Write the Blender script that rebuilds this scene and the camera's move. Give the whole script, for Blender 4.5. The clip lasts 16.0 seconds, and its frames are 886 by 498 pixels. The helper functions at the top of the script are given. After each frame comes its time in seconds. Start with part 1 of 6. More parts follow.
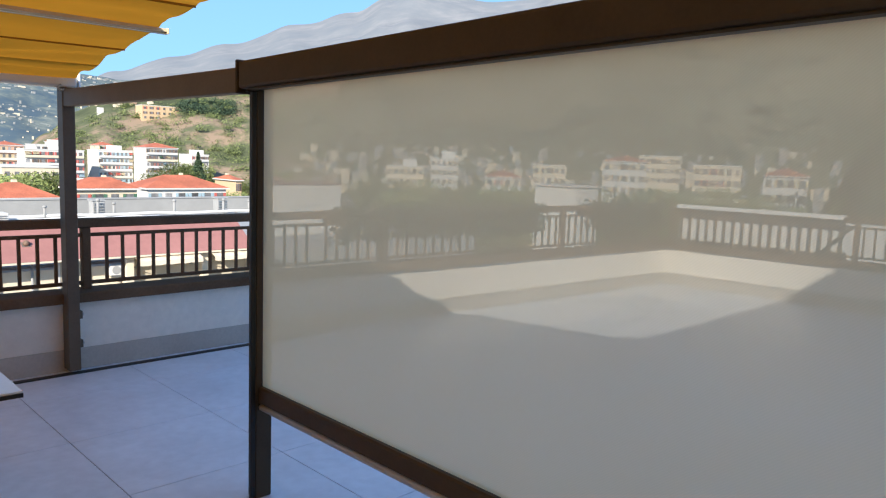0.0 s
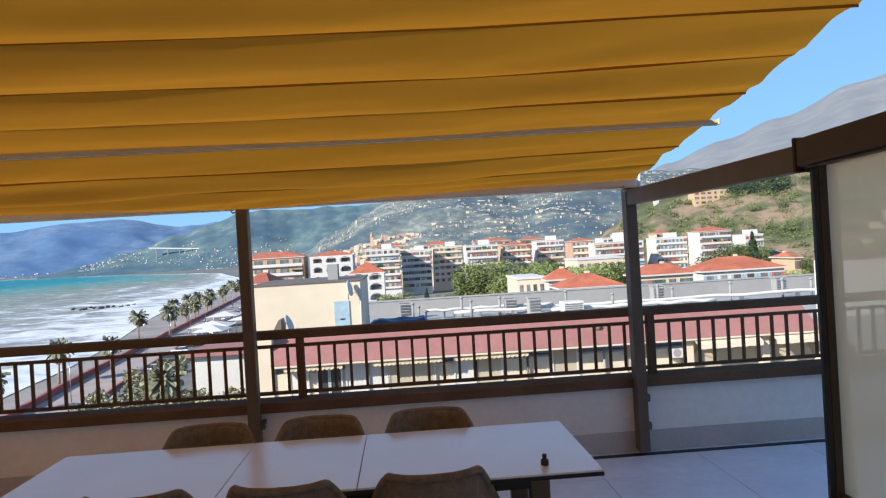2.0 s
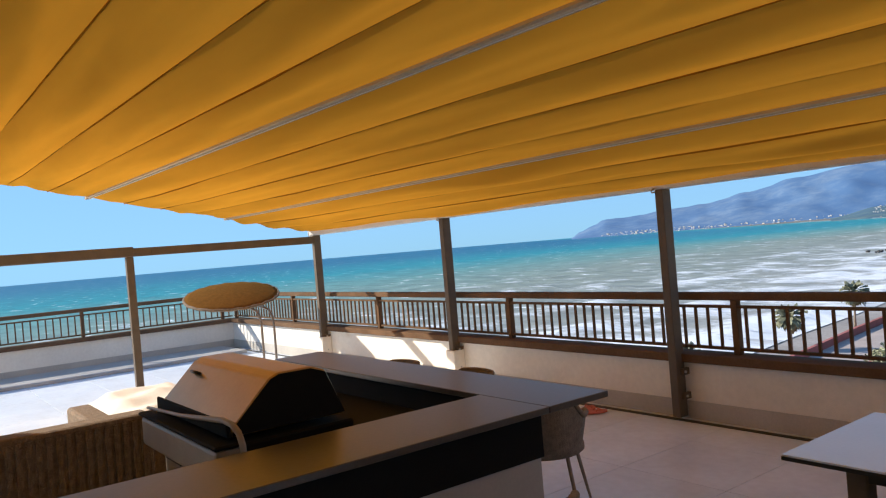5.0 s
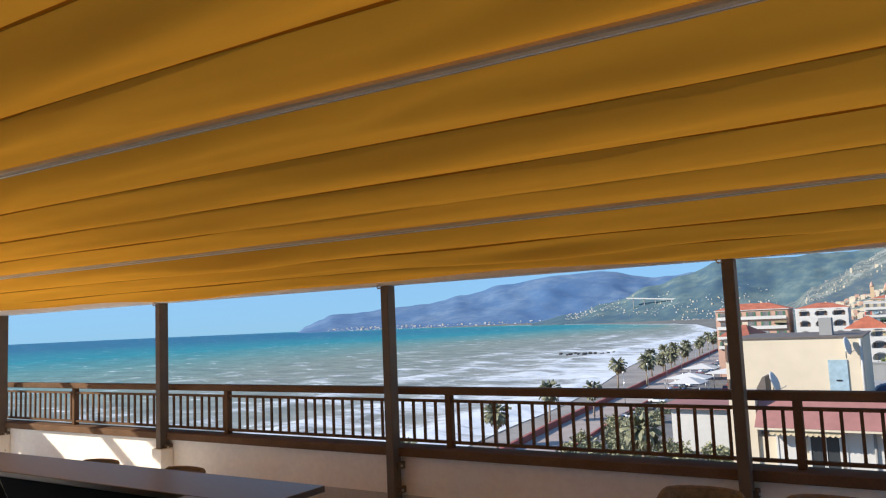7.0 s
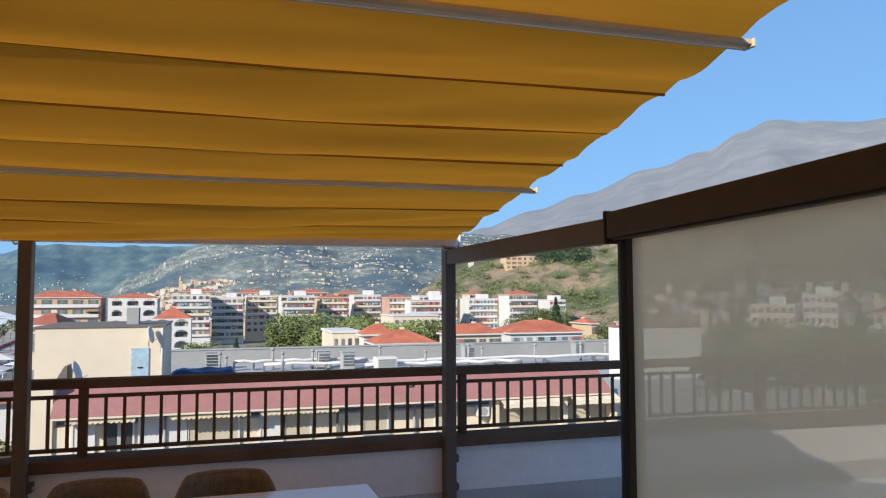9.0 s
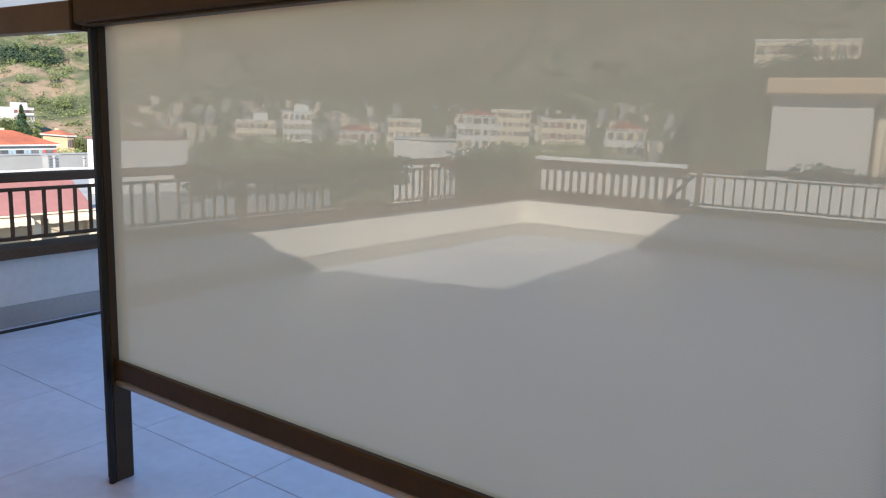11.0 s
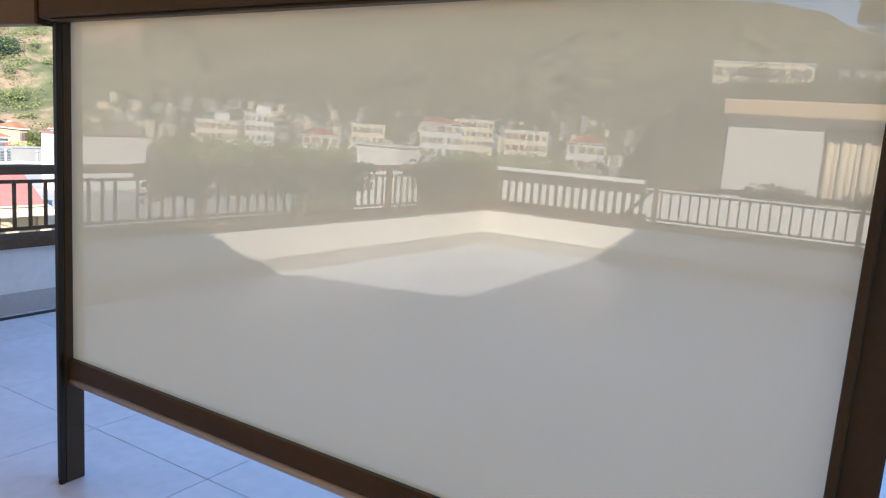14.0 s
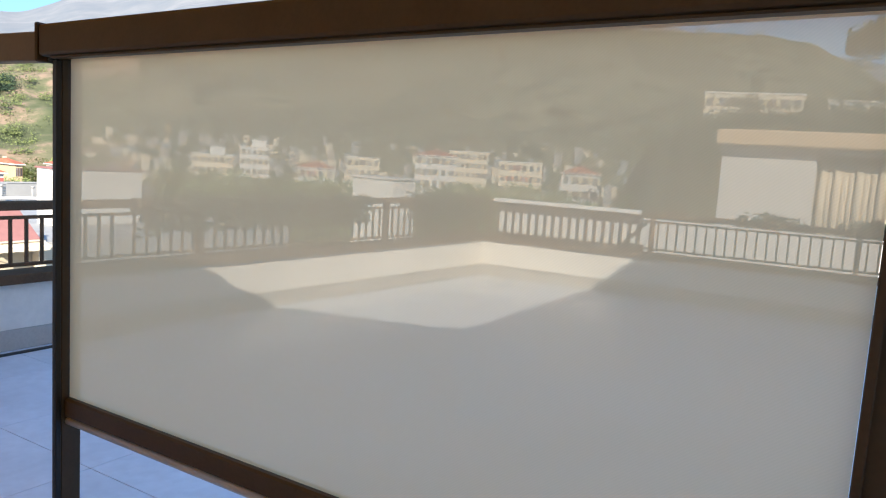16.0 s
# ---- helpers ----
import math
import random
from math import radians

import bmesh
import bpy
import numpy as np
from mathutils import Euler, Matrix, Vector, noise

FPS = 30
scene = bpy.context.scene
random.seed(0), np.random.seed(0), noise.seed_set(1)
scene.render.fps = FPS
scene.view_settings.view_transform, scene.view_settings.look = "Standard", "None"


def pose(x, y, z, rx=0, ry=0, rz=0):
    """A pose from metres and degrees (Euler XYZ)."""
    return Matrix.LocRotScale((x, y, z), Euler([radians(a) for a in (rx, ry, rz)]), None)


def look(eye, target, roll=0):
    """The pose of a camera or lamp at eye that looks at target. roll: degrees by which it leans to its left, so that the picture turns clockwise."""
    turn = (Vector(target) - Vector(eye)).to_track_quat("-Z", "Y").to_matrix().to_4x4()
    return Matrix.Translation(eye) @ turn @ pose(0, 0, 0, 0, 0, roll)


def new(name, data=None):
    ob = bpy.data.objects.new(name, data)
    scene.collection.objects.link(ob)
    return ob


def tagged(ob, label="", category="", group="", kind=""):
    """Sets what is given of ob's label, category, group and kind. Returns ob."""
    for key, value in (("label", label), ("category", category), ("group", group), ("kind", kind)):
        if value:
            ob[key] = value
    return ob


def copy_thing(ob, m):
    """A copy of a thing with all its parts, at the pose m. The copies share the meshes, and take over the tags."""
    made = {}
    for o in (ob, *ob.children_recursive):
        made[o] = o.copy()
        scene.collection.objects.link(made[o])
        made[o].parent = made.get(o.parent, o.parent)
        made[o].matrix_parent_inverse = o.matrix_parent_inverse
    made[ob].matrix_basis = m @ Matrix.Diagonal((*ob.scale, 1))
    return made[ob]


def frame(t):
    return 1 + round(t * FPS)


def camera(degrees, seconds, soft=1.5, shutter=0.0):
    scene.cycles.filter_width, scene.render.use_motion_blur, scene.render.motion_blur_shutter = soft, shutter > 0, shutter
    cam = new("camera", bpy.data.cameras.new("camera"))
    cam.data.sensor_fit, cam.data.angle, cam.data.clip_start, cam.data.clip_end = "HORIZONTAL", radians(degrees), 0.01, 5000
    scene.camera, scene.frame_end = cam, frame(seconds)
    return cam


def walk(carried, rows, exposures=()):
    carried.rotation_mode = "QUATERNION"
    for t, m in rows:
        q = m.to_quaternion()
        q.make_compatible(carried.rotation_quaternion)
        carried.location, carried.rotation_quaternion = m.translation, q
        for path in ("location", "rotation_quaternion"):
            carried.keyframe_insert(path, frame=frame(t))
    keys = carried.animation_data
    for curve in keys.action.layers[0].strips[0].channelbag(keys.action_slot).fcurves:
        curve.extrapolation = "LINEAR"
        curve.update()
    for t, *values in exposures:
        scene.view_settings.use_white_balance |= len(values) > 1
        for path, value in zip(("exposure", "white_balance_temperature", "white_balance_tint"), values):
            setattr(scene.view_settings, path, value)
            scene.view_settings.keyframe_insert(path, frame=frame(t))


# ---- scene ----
cam = camera(61.6, 16.0, soft=1.2)
PATH = [
    (0, (0.171, 0.398, 1.696), (1.554, 1.823, 1.453), 2.0),
    (0.5, (0.179, 0.418, 1.708), (1.328, 2.05, 1.576), 0.6),
    (1, (0.179, 0.404, 1.714), (1.02, 2.216, 1.635), -0.4),
    (1.5, (0.166, 0.424, 1.716), (0.673, 2.358, 1.66), -2.0),
    (2, (0.157, 0.411, 1.725), (0.269, 2.408, 1.72), -3.4),
    (2.5, (0.151, 0.419, 1.732), (-0.113, 2.401, 1.775), -4.6),
    (3, (0.146, 0.432, 1.731), (-0.431, 2.346, 1.786), -6.0),
    (3.5, (0.12, 0.493, 1.73), (-0.757, 2.291, 1.755), -6.6),
    (4, (0.08, 0.518, 1.733), (-1.098, 2.135, 1.714), -5.9),
    (4.5, (0.058, 0.484, 1.754), (-1.362, 1.891, 1.714), -4.9),
    (4.7, (0.068, 0.500, 1.759), (-1.436, 1.818, 1.722), -4.9),
    (5.6, (0.070, 0.500, 1.758), (-1.607, 1.589, 1.800), -4.4),
    (6.8, (0.075, 0.500, 1.750), (-1.183, 2.043, 1.946), -3.2),
    (7, (0.065, 0.511, 1.737), (-0.99, 2.199, 1.933), -2.5),
    (7.5, (0.071, 0.528, 1.726), (-0.583, 2.41, 1.902), -1.5),
    (8, (0.069, 0.507, 1.734), (-0.293, 2.468, 1.889), -0.2),
    (8.5, (0.107, 0.51, 1.75), (0.151, 2.504, 1.907), 0.1),
    (9, (0.17, 0.528, 1.725), (0.761, 2.434, 1.849), -0.2),
    (9.5, (0.278, 0.593, 1.715), (1.337, 2.288, 1.792), -0.0),
    (10, (0.294, 0.614, 1.693), (1.742, 1.992, 1.646), -0.3),
    (10.2, (0.285, 0.585, 1.670), (1.828, 1.850, 1.539), 0.3),
    (12.3, (0.165, 0.545, 1.663), (1.793, 1.621, 1.226), 3.0),
    (12.5, (0.175, 0.528, 1.658), (1.807, 1.605, 1.235), 2.9),
    (13, (0.177, 0.533, 1.663), (1.828, 1.593, 1.275), 3.8),
    (13.5, (0.199, 0.538, 1.658), (1.854, 1.574, 1.221), 4.2),
    (14, (0.181, 0.543, 1.674), (1.862, 1.577, 1.35), 4.2),
    (14.5, (0.202, 0.58, 1.681), (1.887, 1.643, 1.497), 3.5),
    (15, (0.18, 0.575, 1.673), (1.862, 1.64, 1.477), 3.1),
    (15.5, (0.188, 0.575, 1.676), (1.875, 1.624, 1.445), 3.4),
    (16, (0.187, 0.578, 1.676), (1.882, 1.613, 1.436), 3.7),
]
walk(cam, [(t, look(eye, target, roll)) for t, eye, target, roll in PATH], [(0, 1.63, 6700, 9), (1.0, 1.35, 6600, 9), (2, 1.33, 6550, 10), (4.7, 1.33, 6650, 9), (6.8, 1.20, 6600, 10), (9, 1.13, 6550, 10), (9.5, 1.27, 6600, 10), (10.2, 1.48, 6650, 10), (12.4, 1.95, 6700, 11), (13.5, 2.03, 6750, 11), (14, 2.16, 6800, 11), (14.5, 1.98, 6850, 10), (16, 1.98, 6900, 10)])

# ---------------------------------------------------------------- world and sun
SUN_TRAVEL = Vector((1.5, 1.15, -1.0)).normalized()
world = bpy.data.worlds.new("world")
scene.world = world
world.use_nodes = True
wn = world.node_tree
sky = wn.nodes.new("ShaderNodeTexSky")
sky.sky_type = "NISHITA"
sky.sun_disc = False
sky.sun_elevation = math.asin(-SUN_TRAVEL.z)
sky.sun_rotation = math.atan2(-SUN_TRAVEL.x, -SUN_TRAVEL.y)
sky.altitude = 30
sky.air_density, sky.dust_density, sky.ozone_density = 0.85, 0.1, 2.5
tint = wn.nodes.new("ShaderNodeVectorMath")
tint.operation = "MULTIPLY"
tint.inputs[1].default_value = (0.77, 0.93, 1.17)
wn.links.new(sky.outputs["Color"], tint.inputs[0])
soft_k = wn.nodes.new("ShaderNodeVectorMath")  # tone roll-off on the sky values: the bright horizon is evened out
soft_k.operation = "MULTIPLY_ADD"
soft_k.inputs[1].default_value = (1.25, 0.58, 0.335)
soft_k.inputs[2].default_value = (1, 1, 1)
wn.links.new(tint.outputs[0], soft_k.inputs[0])
soft_d = wn.nodes.new("ShaderNodeVectorMath")
soft_d.operation = "DIVIDE"
wn.links.new(tint.outputs[0], soft_d.inputs[0])
wn.links.new(soft_k.outputs[0], soft_d.inputs[1])
wn.links.new(soft_d.outputs[0], wn.nodes["Background"].inputs["Color"])
wn.nodes["Background"].inputs["Strength"].default_value = 0.196
sun = new("sun", bpy.data.lights.new("sun", "SUN"))
sun.data.energy, sun.data.angle, sun.data.color = 2.85, radians(0.5), (1.0, 0.93, 0.82)
sun.matrix_world = look((-40, -30, 30), Vector((-40, -30, 30)) + SUN_TRAVEL)

# ---------------------------------------------------------------- materials


def mat(name, color, rough=0.6, metal=0.0, spec=0.5, var=0.12, scale=6.0, fine=60.0, bump=0.1, bump_scale=80.0, stretch=(1, 1, 1), piece=0.0):
    """A surface with two scales of variation, a fine relief and, for loose pieces, a tone of their own."""
    m = bpy.data.materials.new(name)
    m.use_nodes = True
    nt = m.node_tree
    N, L = nt.nodes, nt.links
    b = N["Principled BSDF"]
    b.inputs["Roughness"].default_value = rough
    b.inputs["Metallic"].default_value = metal
    b.inputs["Specular IOR Level"].default_value = spec
    geo = N.new("ShaderNodeNewGeometry")
    mp = N.new("ShaderNodeMapping")
    mp.inputs["Scale"].default_value = stretch
    L.new(geo.outputs["Position"], mp.inputs["Vector"])
    last = None
    rgb = N.new("ShaderNodeRGB")
    rgb.outputs[0].default_value = (*color, 1)
    last = rgb.outputs[0]
    for s, amount in ((scale, var), (fine, var * 0.6)):
        t = N.new("ShaderNodeTexNoise")
        t.inputs["Scale"].default_value = s
        t.inputs["Detail"].default_value = 5
        L.new(mp.outputs[0], t.inputs["Vector"])
        r = N.new("ShaderNodeMapRange")
        r.inputs["From Min"].default_value, r.inputs["From Max"].default_value = 0.3, 0.7
        r.inputs["To Min"].default_value, r.inputs["To Max"].default_value = 1 - amount, 1 + amount
        L.new(t.outputs["Fac"], r.inputs["Value"])
        mx = N.new("ShaderNodeVectorMath")
        mx.operation = "SCALE"
        L.new(last, mx.inputs[0])
        L.new(r.outputs[0], mx.inputs["Scale"])
        last = mx.outputs[0]
    if piece:
        oi = N.new("ShaderNodeObjectInfo")
        r = N.new("ShaderNodeMapRange")
        r.inputs["To Min"].default_value, r.inputs["To Max"].default_value = 1 - piece, 1 + piece
        L.new(oi.outputs["Random"], r.inputs["Value"])
        mx = N.new("ShaderNodeVectorMath")
        mx.operation = "SCALE"
        L.new(last, mx.inputs[0])
        L.new(r.outputs[0], mx.inputs["Scale"])
        last = mx.outputs[0]
    L.new(last, b.inputs["Base Color"])
    if bump:
        t = N.new("ShaderNodeTexNoise")
        t.inputs["Scale"].default_value = bump_scale
        t.inputs["Detail"].default_value = 3
        L.new(mp.outputs[0], t.inputs["Vector"])
        bp = N.new("ShaderNodeBump")
        bp.inputs["Strength"].default_value = bump
        bp.inputs["Distance"].default_value = 0.01
        L.new(t.outputs["Fac"], bp.inputs["Height"])
        L.new(bp.outputs[0], b.inputs["Normal"])
    return m


def fabric(name, color, through_amount, clear=0.0, weave=900.0, rough_tone=0.1, noise_scale=2.0, stretch=(1, 1, 1)):
    """Cloth: scatters on its lit side, lets some light through, and may have an open weave."""
    m = bpy.data.materials.new(name)
    m.use_nodes = True
    nt = m.node_tree
    N, L = nt.nodes, nt.links
    N.remove(N["Principled BSDF"])
    out = N["Material Output"]
    geo = N.new("ShaderNodeNewGeometry")
    mp = N.new("ShaderNodeMapping")
    mp.inputs["Scale"].default_value = stretch
    L.new(geo.outputs["Position"], mp.inputs["Vector"])
    t = N.new("ShaderNodeTexNoise")
    t.inputs["Scale"].default_value = noise_scale
    t.inputs["Detail"].default_value = 6
    L.new(mp.outputs[0], t.inputs["Vector"])
    r = N.new("ShaderNodeMapRange")
    r.inputs["From Min"].default_value, r.inputs["From Max"].default_value = 0.3, 0.7
    r.inputs["To Min"].default_value, r.inputs["To Max"].default_value = 1 - rough_tone, 1 + rough_tone
    L.new(t.outputs["Fac"], r.inputs["Value"])
    sc = N.new("ShaderNodeVectorMath")
    sc.operation = "SCALE"
    sc.inputs[0].default_value = color
    L.new(r.outputs[0], sc.inputs["Scale"])
    d, tr = N.new("ShaderNodeBsdfDiffuse"), N.new("ShaderNodeBsdfTranslucent")
    L.new(sc.outputs[0], d.inputs["Color"])
    L.new(sc.outputs[0], tr.inputs["Color"])
    w = N.new("ShaderNodeTexNoise")
    w.inputs["Scale"].default_value = weave
    L.new(geo.outputs["Position"], w.inputs["Vector"])
    bp = N.new("ShaderNodeBump")
    bp.inputs["Strength"].default_value, bp.inputs["Distance"].default_value = 0.15, 0.002
    L.new(w.outputs["Fac"], bp.inputs["Height"])
    L.new(bp.outputs[0], d.inputs["Normal"])
    mx = N.new("ShaderNodeMixShader")
    mx.inputs[0].default_value = through_amount
    L.new(d.outputs[0], mx.inputs[1])
    L.new(tr.outputs[0], mx.inputs[2])
    last = mx
    if clear:
        tp = N.new("ShaderNodeBsdfTransparent")
        m2 = N.new("ShaderNodeMixShader")
        vt = N.new("ShaderNodeMapping")  # the diagonal rib of the open weave
        vt.inputs["Rotation"].default_value = (radians(38), 0, 0)
        L.new(geo.outputs["Position"], vt.inputs["Vector"])
        rib = N.new("ShaderNodeTexWave")
        rib.bands_direction = "Z"
        rib.inputs["Scale"].default_value = 46.0
        rib.inputs["Distortion"].default_value = 0.0
        L.new(vt.outputs[0], rib.inputs["Vector"])
        gap = N.new("ShaderNodeMapRange")
        gap.inputs["To Min"].default_value, gap.inputs["To Max"].default_value = clear * 0.9, clear * 1.1
        L.new(rib.outputs["Fac"], gap.inputs["Value"])
        L.new(gap.outputs[0], m2.inputs[0])
        L.new(mx.outputs[0], m2.inputs[1])
        L.new(tp.outputs[0], m2.inputs[2])
        last = m2
    L.new(last.outputs[0], out.inputs["Surface"])
    return m


def glass(name, color=(0.05, 0.07, 0.08), rough=0.08):
    m = bpy.data.materials.new(name)
    m.use_nodes = True
    b = m.node_tree.nodes["Principled BSDF"]
    b.inputs["Base Color"].default_value = (*color, 1)
    b.inputs["Roughness"].default_value = rough
    return m


M_BROWN = mat("dark_brown_aluminium", (0.074, 0.051, 0.030), 0.5, spec=0.25, var=0.1, bump=0.03)
M_RAIL = mat("brown_rail_paint", (0.155, 0.094, 0.057), 0.85, spec=0.03, var=0.18, scale=3, bump=0.08)
M_BLACK = mat("black_guide", (0.012, 0.011, 0.010), 0.5, bump=0.03)
M_GREY = mat("grey_aluminium", (0.50, 0.49, 0.47), 0.45, var=0.06, bump=0.03)
M_FRONT = mat("ivory_aluminium", (0.74, 0.70, 0.63), 0.5, var=0.05, bump=0.03)
M_POST = mat("post_taupe_aluminium", (0.135, 0.10, 0.068), 0.55, spec=0.3, var=0.1, bump=0.03)
M_PLASTER = mat("cream_plaster", (0.87, 0.815, 0.725), 0.9, var=0.06, scale=1.2, fine=20, bump=0.35, bump_scale=120)
M_PLINTH = mat("plinth_tile", (0.50, 0.46, 0.41), 0.7, var=0.1, scale=2, bump=0.1)
M_TILE = mat("porcelain_tile", (0.77, 0.815, 0.87), 0.30, var=0.08, scale=1.6, fine=14, bump=0.04, piece=0.03)
M_GROUT = mat("grout", (0.16, 0.155, 0.15), 0.9, bump=0.2)
M_CARRIER = mat("warm_grey_carrier", (0.66, 0.52, 0.33), 0.55, spec=0.2, var=0.06, bump=0.03)
M_AWNING = fabric("yellow_awning_cloth", (0.83, 0.358, 0.033), 0.222, rough_tone=0.08, noise_scale=1.2, stretch=(0.35, 2.5, 1))
M_SEAM = fabric("awning_crease_shade", (0.50, 0.24, 0.03), 0.2)
M_BEAD = fabric("white_keder_bead", (0.97, 0.94, 0.88), 0.6, rough_tone=0.03)
M_SCREEN = fabric("screen_mesh", (1.0, 0.644, 0.345), 0.97, clear=0.132, rough_tone=0.02, noise_scale=1.0)
M_WHITE = mat("white_laminate", (0.80, 0.88, 0.99), 0.2, spec=0.8, var=0.03, scale=3, bump=0.02)
M_EDGE = mat("black_laminate_edge", (0.015, 0.015, 0.016), 0.45, bump=0.02)
M_ROPE = mat("taupe_rope_weave", (0.235, 0.185, 0.14), 0.85, var=0.2, scale=30, fine=140, bump=0.8, bump_scale=160)
M_LEG = mat("chair_leg_metal", (0.24, 0.20, 0.165), 0.45, bump=0.02)
M_COUNTER = mat("dark_worktop", (0.066, 0.055, 0.045), 0.34, spec=0.8, var=0.15, scale=40, fine=200, bump=0.03)
M_CABINET = mat("grey_cabinet", (0.42, 0.40, 0.38), 0.6, var=0.05, bump=0.03)
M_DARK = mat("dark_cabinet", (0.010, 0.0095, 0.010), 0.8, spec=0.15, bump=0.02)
M_STEEL = mat("brushed_steel", (0.55, 0.54, 0.52), 0.28, metal=1.0, var=0.06, bump=0.05, stretch=(1, 20, 1))
M_DRAWER = mat("brushed_drawer_steel", (0.30, 0.25, 0.20), 0.5, metal=0.2, var=0.06, bump=0.03)
# this bronze tint also holds the yellow awning's reflection
M_HOOD = mat("bronze_hood_awning_tint", (0.46, 0.33, 0.17), 0.36, metal=0.85, var=0.06, bump=0.02)
M_WOVEN = fabric("woven_canopy", (0.185, 0.088, 0.024), 0.10, rough_tone=0.12, noise_scale=25)
M_CUSHION = mat("white_cushion", (0.75, 0.73, 0.70), 0.9, var=0.05, bump=0.3)
M_WICKER = mat("brown_wicker", (0.20, 0.14, 0.09), 0.85, var=0.25, scale=25, fine=120, bump=0.9, bump_scale=90)
M_CORAL = mat("coral_sandal", (0.62, 0.16, 0.11), 0.7, bump=0.1)
M_BOTTLE = mat("dark_bottle", (0.05, 0.022, 0.015), 0.25, bump=0.0)
M_WPANEL = mat("white_panel", (0.72, 0.70, 0.66), 0.8, var=0.05, bump=0.05)
M_LEAF = mat("hedge_leaf", (0.045, 0.060, 0.032), 0.7, var=0.4, scale=8, fine=30, bump=0.2)
M_WATERTANK = mat("white_masonry_box", (0.70, 0.67, 0.62), 0.9, var=0.08, scale=0.8, bump=0.2)

# ---------------------------------------------------------------- mesh helpers


def box(bm, x0, y0, z0, x1, y1, z1, bevel=0.0, segs=1):
    r = bmesh.ops.create_cube(bm, size=1.0)
    vs = r["verts"]
    for v in vs:
        v.co = Vector(((x0 + x1) / 2 + v.co.x * (x1 - x0), (y0 + y1) / 2 + v.co.y * (y1 - y0), (z0 + z1) / 2 + v.co.z * (z1 - z0)))
    if bevel:
        es = list({e for v in vs for e in v.link_edges})
        bmesh.ops.bevel(bm, geom=es, offset=bevel, segments=segs, affect="EDGES", profile=0.5)
    return bm


def nbox(*a, **k):
    return box(bmesh.new(), *a, **k)


def tube(bm, pts, r, sides=8, closed=False):
    """A round bar through the points."""
    pts = [Vector(p) for p in pts]
    rings = []
    n = len(pts)
    for i, p in enumerate(pts):
        a = pts[(i - 1) % n] if (closed or i > 0) else p
        b = pts[(i + 1) % n] if (closed or i < n - 1) else p
        d = (b - a).normalized()
        up = Vector((0, 0, 1)) if abs(d.z) < 0.9 else Vector((1, 0, 0))
        s = d.cross(up).normalized()
        u = s.cross(d)
        rr = r[i] if isinstance(r, (list, tuple)) else r
        rings.append([bm.verts.new(p + (s * math.cos(2 * math.pi * k / sides) + u * math.sin(2 * math.pi * k / sides)) * rr) for k in range(sides)])
    for i in range(n if closed else n - 1):
        A, B = rings[i], rings[(i + 1) % n]
        for k in range(sides):
            f = bm.faces.new((A[k], A[(k + 1) % sides], B[(k + 1) % sides], B[k]))
            f.smooth = True
    if not closed:
        bm.faces.new(rings[0][::-1])
        bm.faces.new(rings[-1])
    return bm


def lathe(bm, prof, centre=(0, 0, 0), sides=16):
    c = Vector(centre)
    rings = [[bm.verts.new(c + Vector((r * math.cos(2 * math.pi * k / sides), r * math.sin(2 * math.pi * k / sides), z))) for k in range(sides)] for r, z in prof]
    for A, B in zip(rings, rings[1:]):
        for k in range(sides):
            f = bm.faces.new((A[k], A[(k + 1) % sides], B[(k + 1) % sides], B[k]))
            f.smooth = True
    bm.faces.new(rings[0][::-1])
    bm.faces.new(rings[-1])
    return bm


def sheet(f, nu, nv, thick=0.0, smooth=True):
    """A surface f(u, v) -> point, u and v from 0 to 1; with a thickness it is closed."""
    bm = bmesh.new()
    g = [[bm.verts.new(f(i / nu, j / nv)) for j in range(nv + 1)] for i in range(nu + 1)]
    for i in range(nu):
        for j in range(nv):
            bm.faces.new((g[i][j], g[i + 1][j], g[i + 1][j + 1], g[i][j + 1])).smooth = smooth
    if thick:
        bm.normal_update()
        bmesh.ops.solidify(bm, geom=bm.faces[:], thickness=thick)
    return bm


def mesh_of(name, bm, material):
    bmesh.ops.recalc_face_normals(bm, faces=bm.faces[:])
    me = bpy.data.meshes.new(name)
    bm.to_mesh(me)
    bm.free()
    me.materials.append(material)
    return me


def part(name, bm, material, parent=None, label=""):
    ob = new(name, mesh_of(name, bm, material))
    if parent is not None:
        ob.parent = parent
    if label:
        ob["label"] = label
    return ob


def again(name, me, parent, at=(0, 0, 0), rz=0.0):
    """One more piece on shared mesh data."""
    ob = new(name, me)
    ob.parent = parent
    ob.matrix_basis = pose(*at, 0, 0, rz)
    return ob


def thing(name, label, category, group="", kind="", at=(0, 0, 0), rz=0.0):
    ob = new(name)
    ob.matrix_basis = pose(*at, 0, 0, rz)
    return tagged(ob, label, category, group, kind)


# ---------------------------------------------------------------- the terrace
WALL_Y = 6.27
XL, XR = -15.2, 9.9
YB = -1.6
CORNER = (9.95, 5.85)
BEND = 4.3


def wall_bm(p, q, z0, z1, t, out=1):
    """A straight wall from p to q (inner face), thickness t to its outer side."""
    p, q = Vector((*p, 0)), Vector((*q, 0))
    d = (q - p).normalized()
    n = Vector((-d.y, d.x, 0)) * out * t
    bm = bmesh.new()
    a = [bm.verts.new((v.x, v.y, z)) for z in (z0, z1) for v in (p, q, q + n, p + n)]
    for f in ((0, 1, 2, 3), (4, 5, 6, 7), (0, 1, 5, 4), (1, 2, 6, 5), (2, 3, 7, 6), (3, 0, 4, 7)):
        bm.faces.new([a[i] for i in f])
    return bm


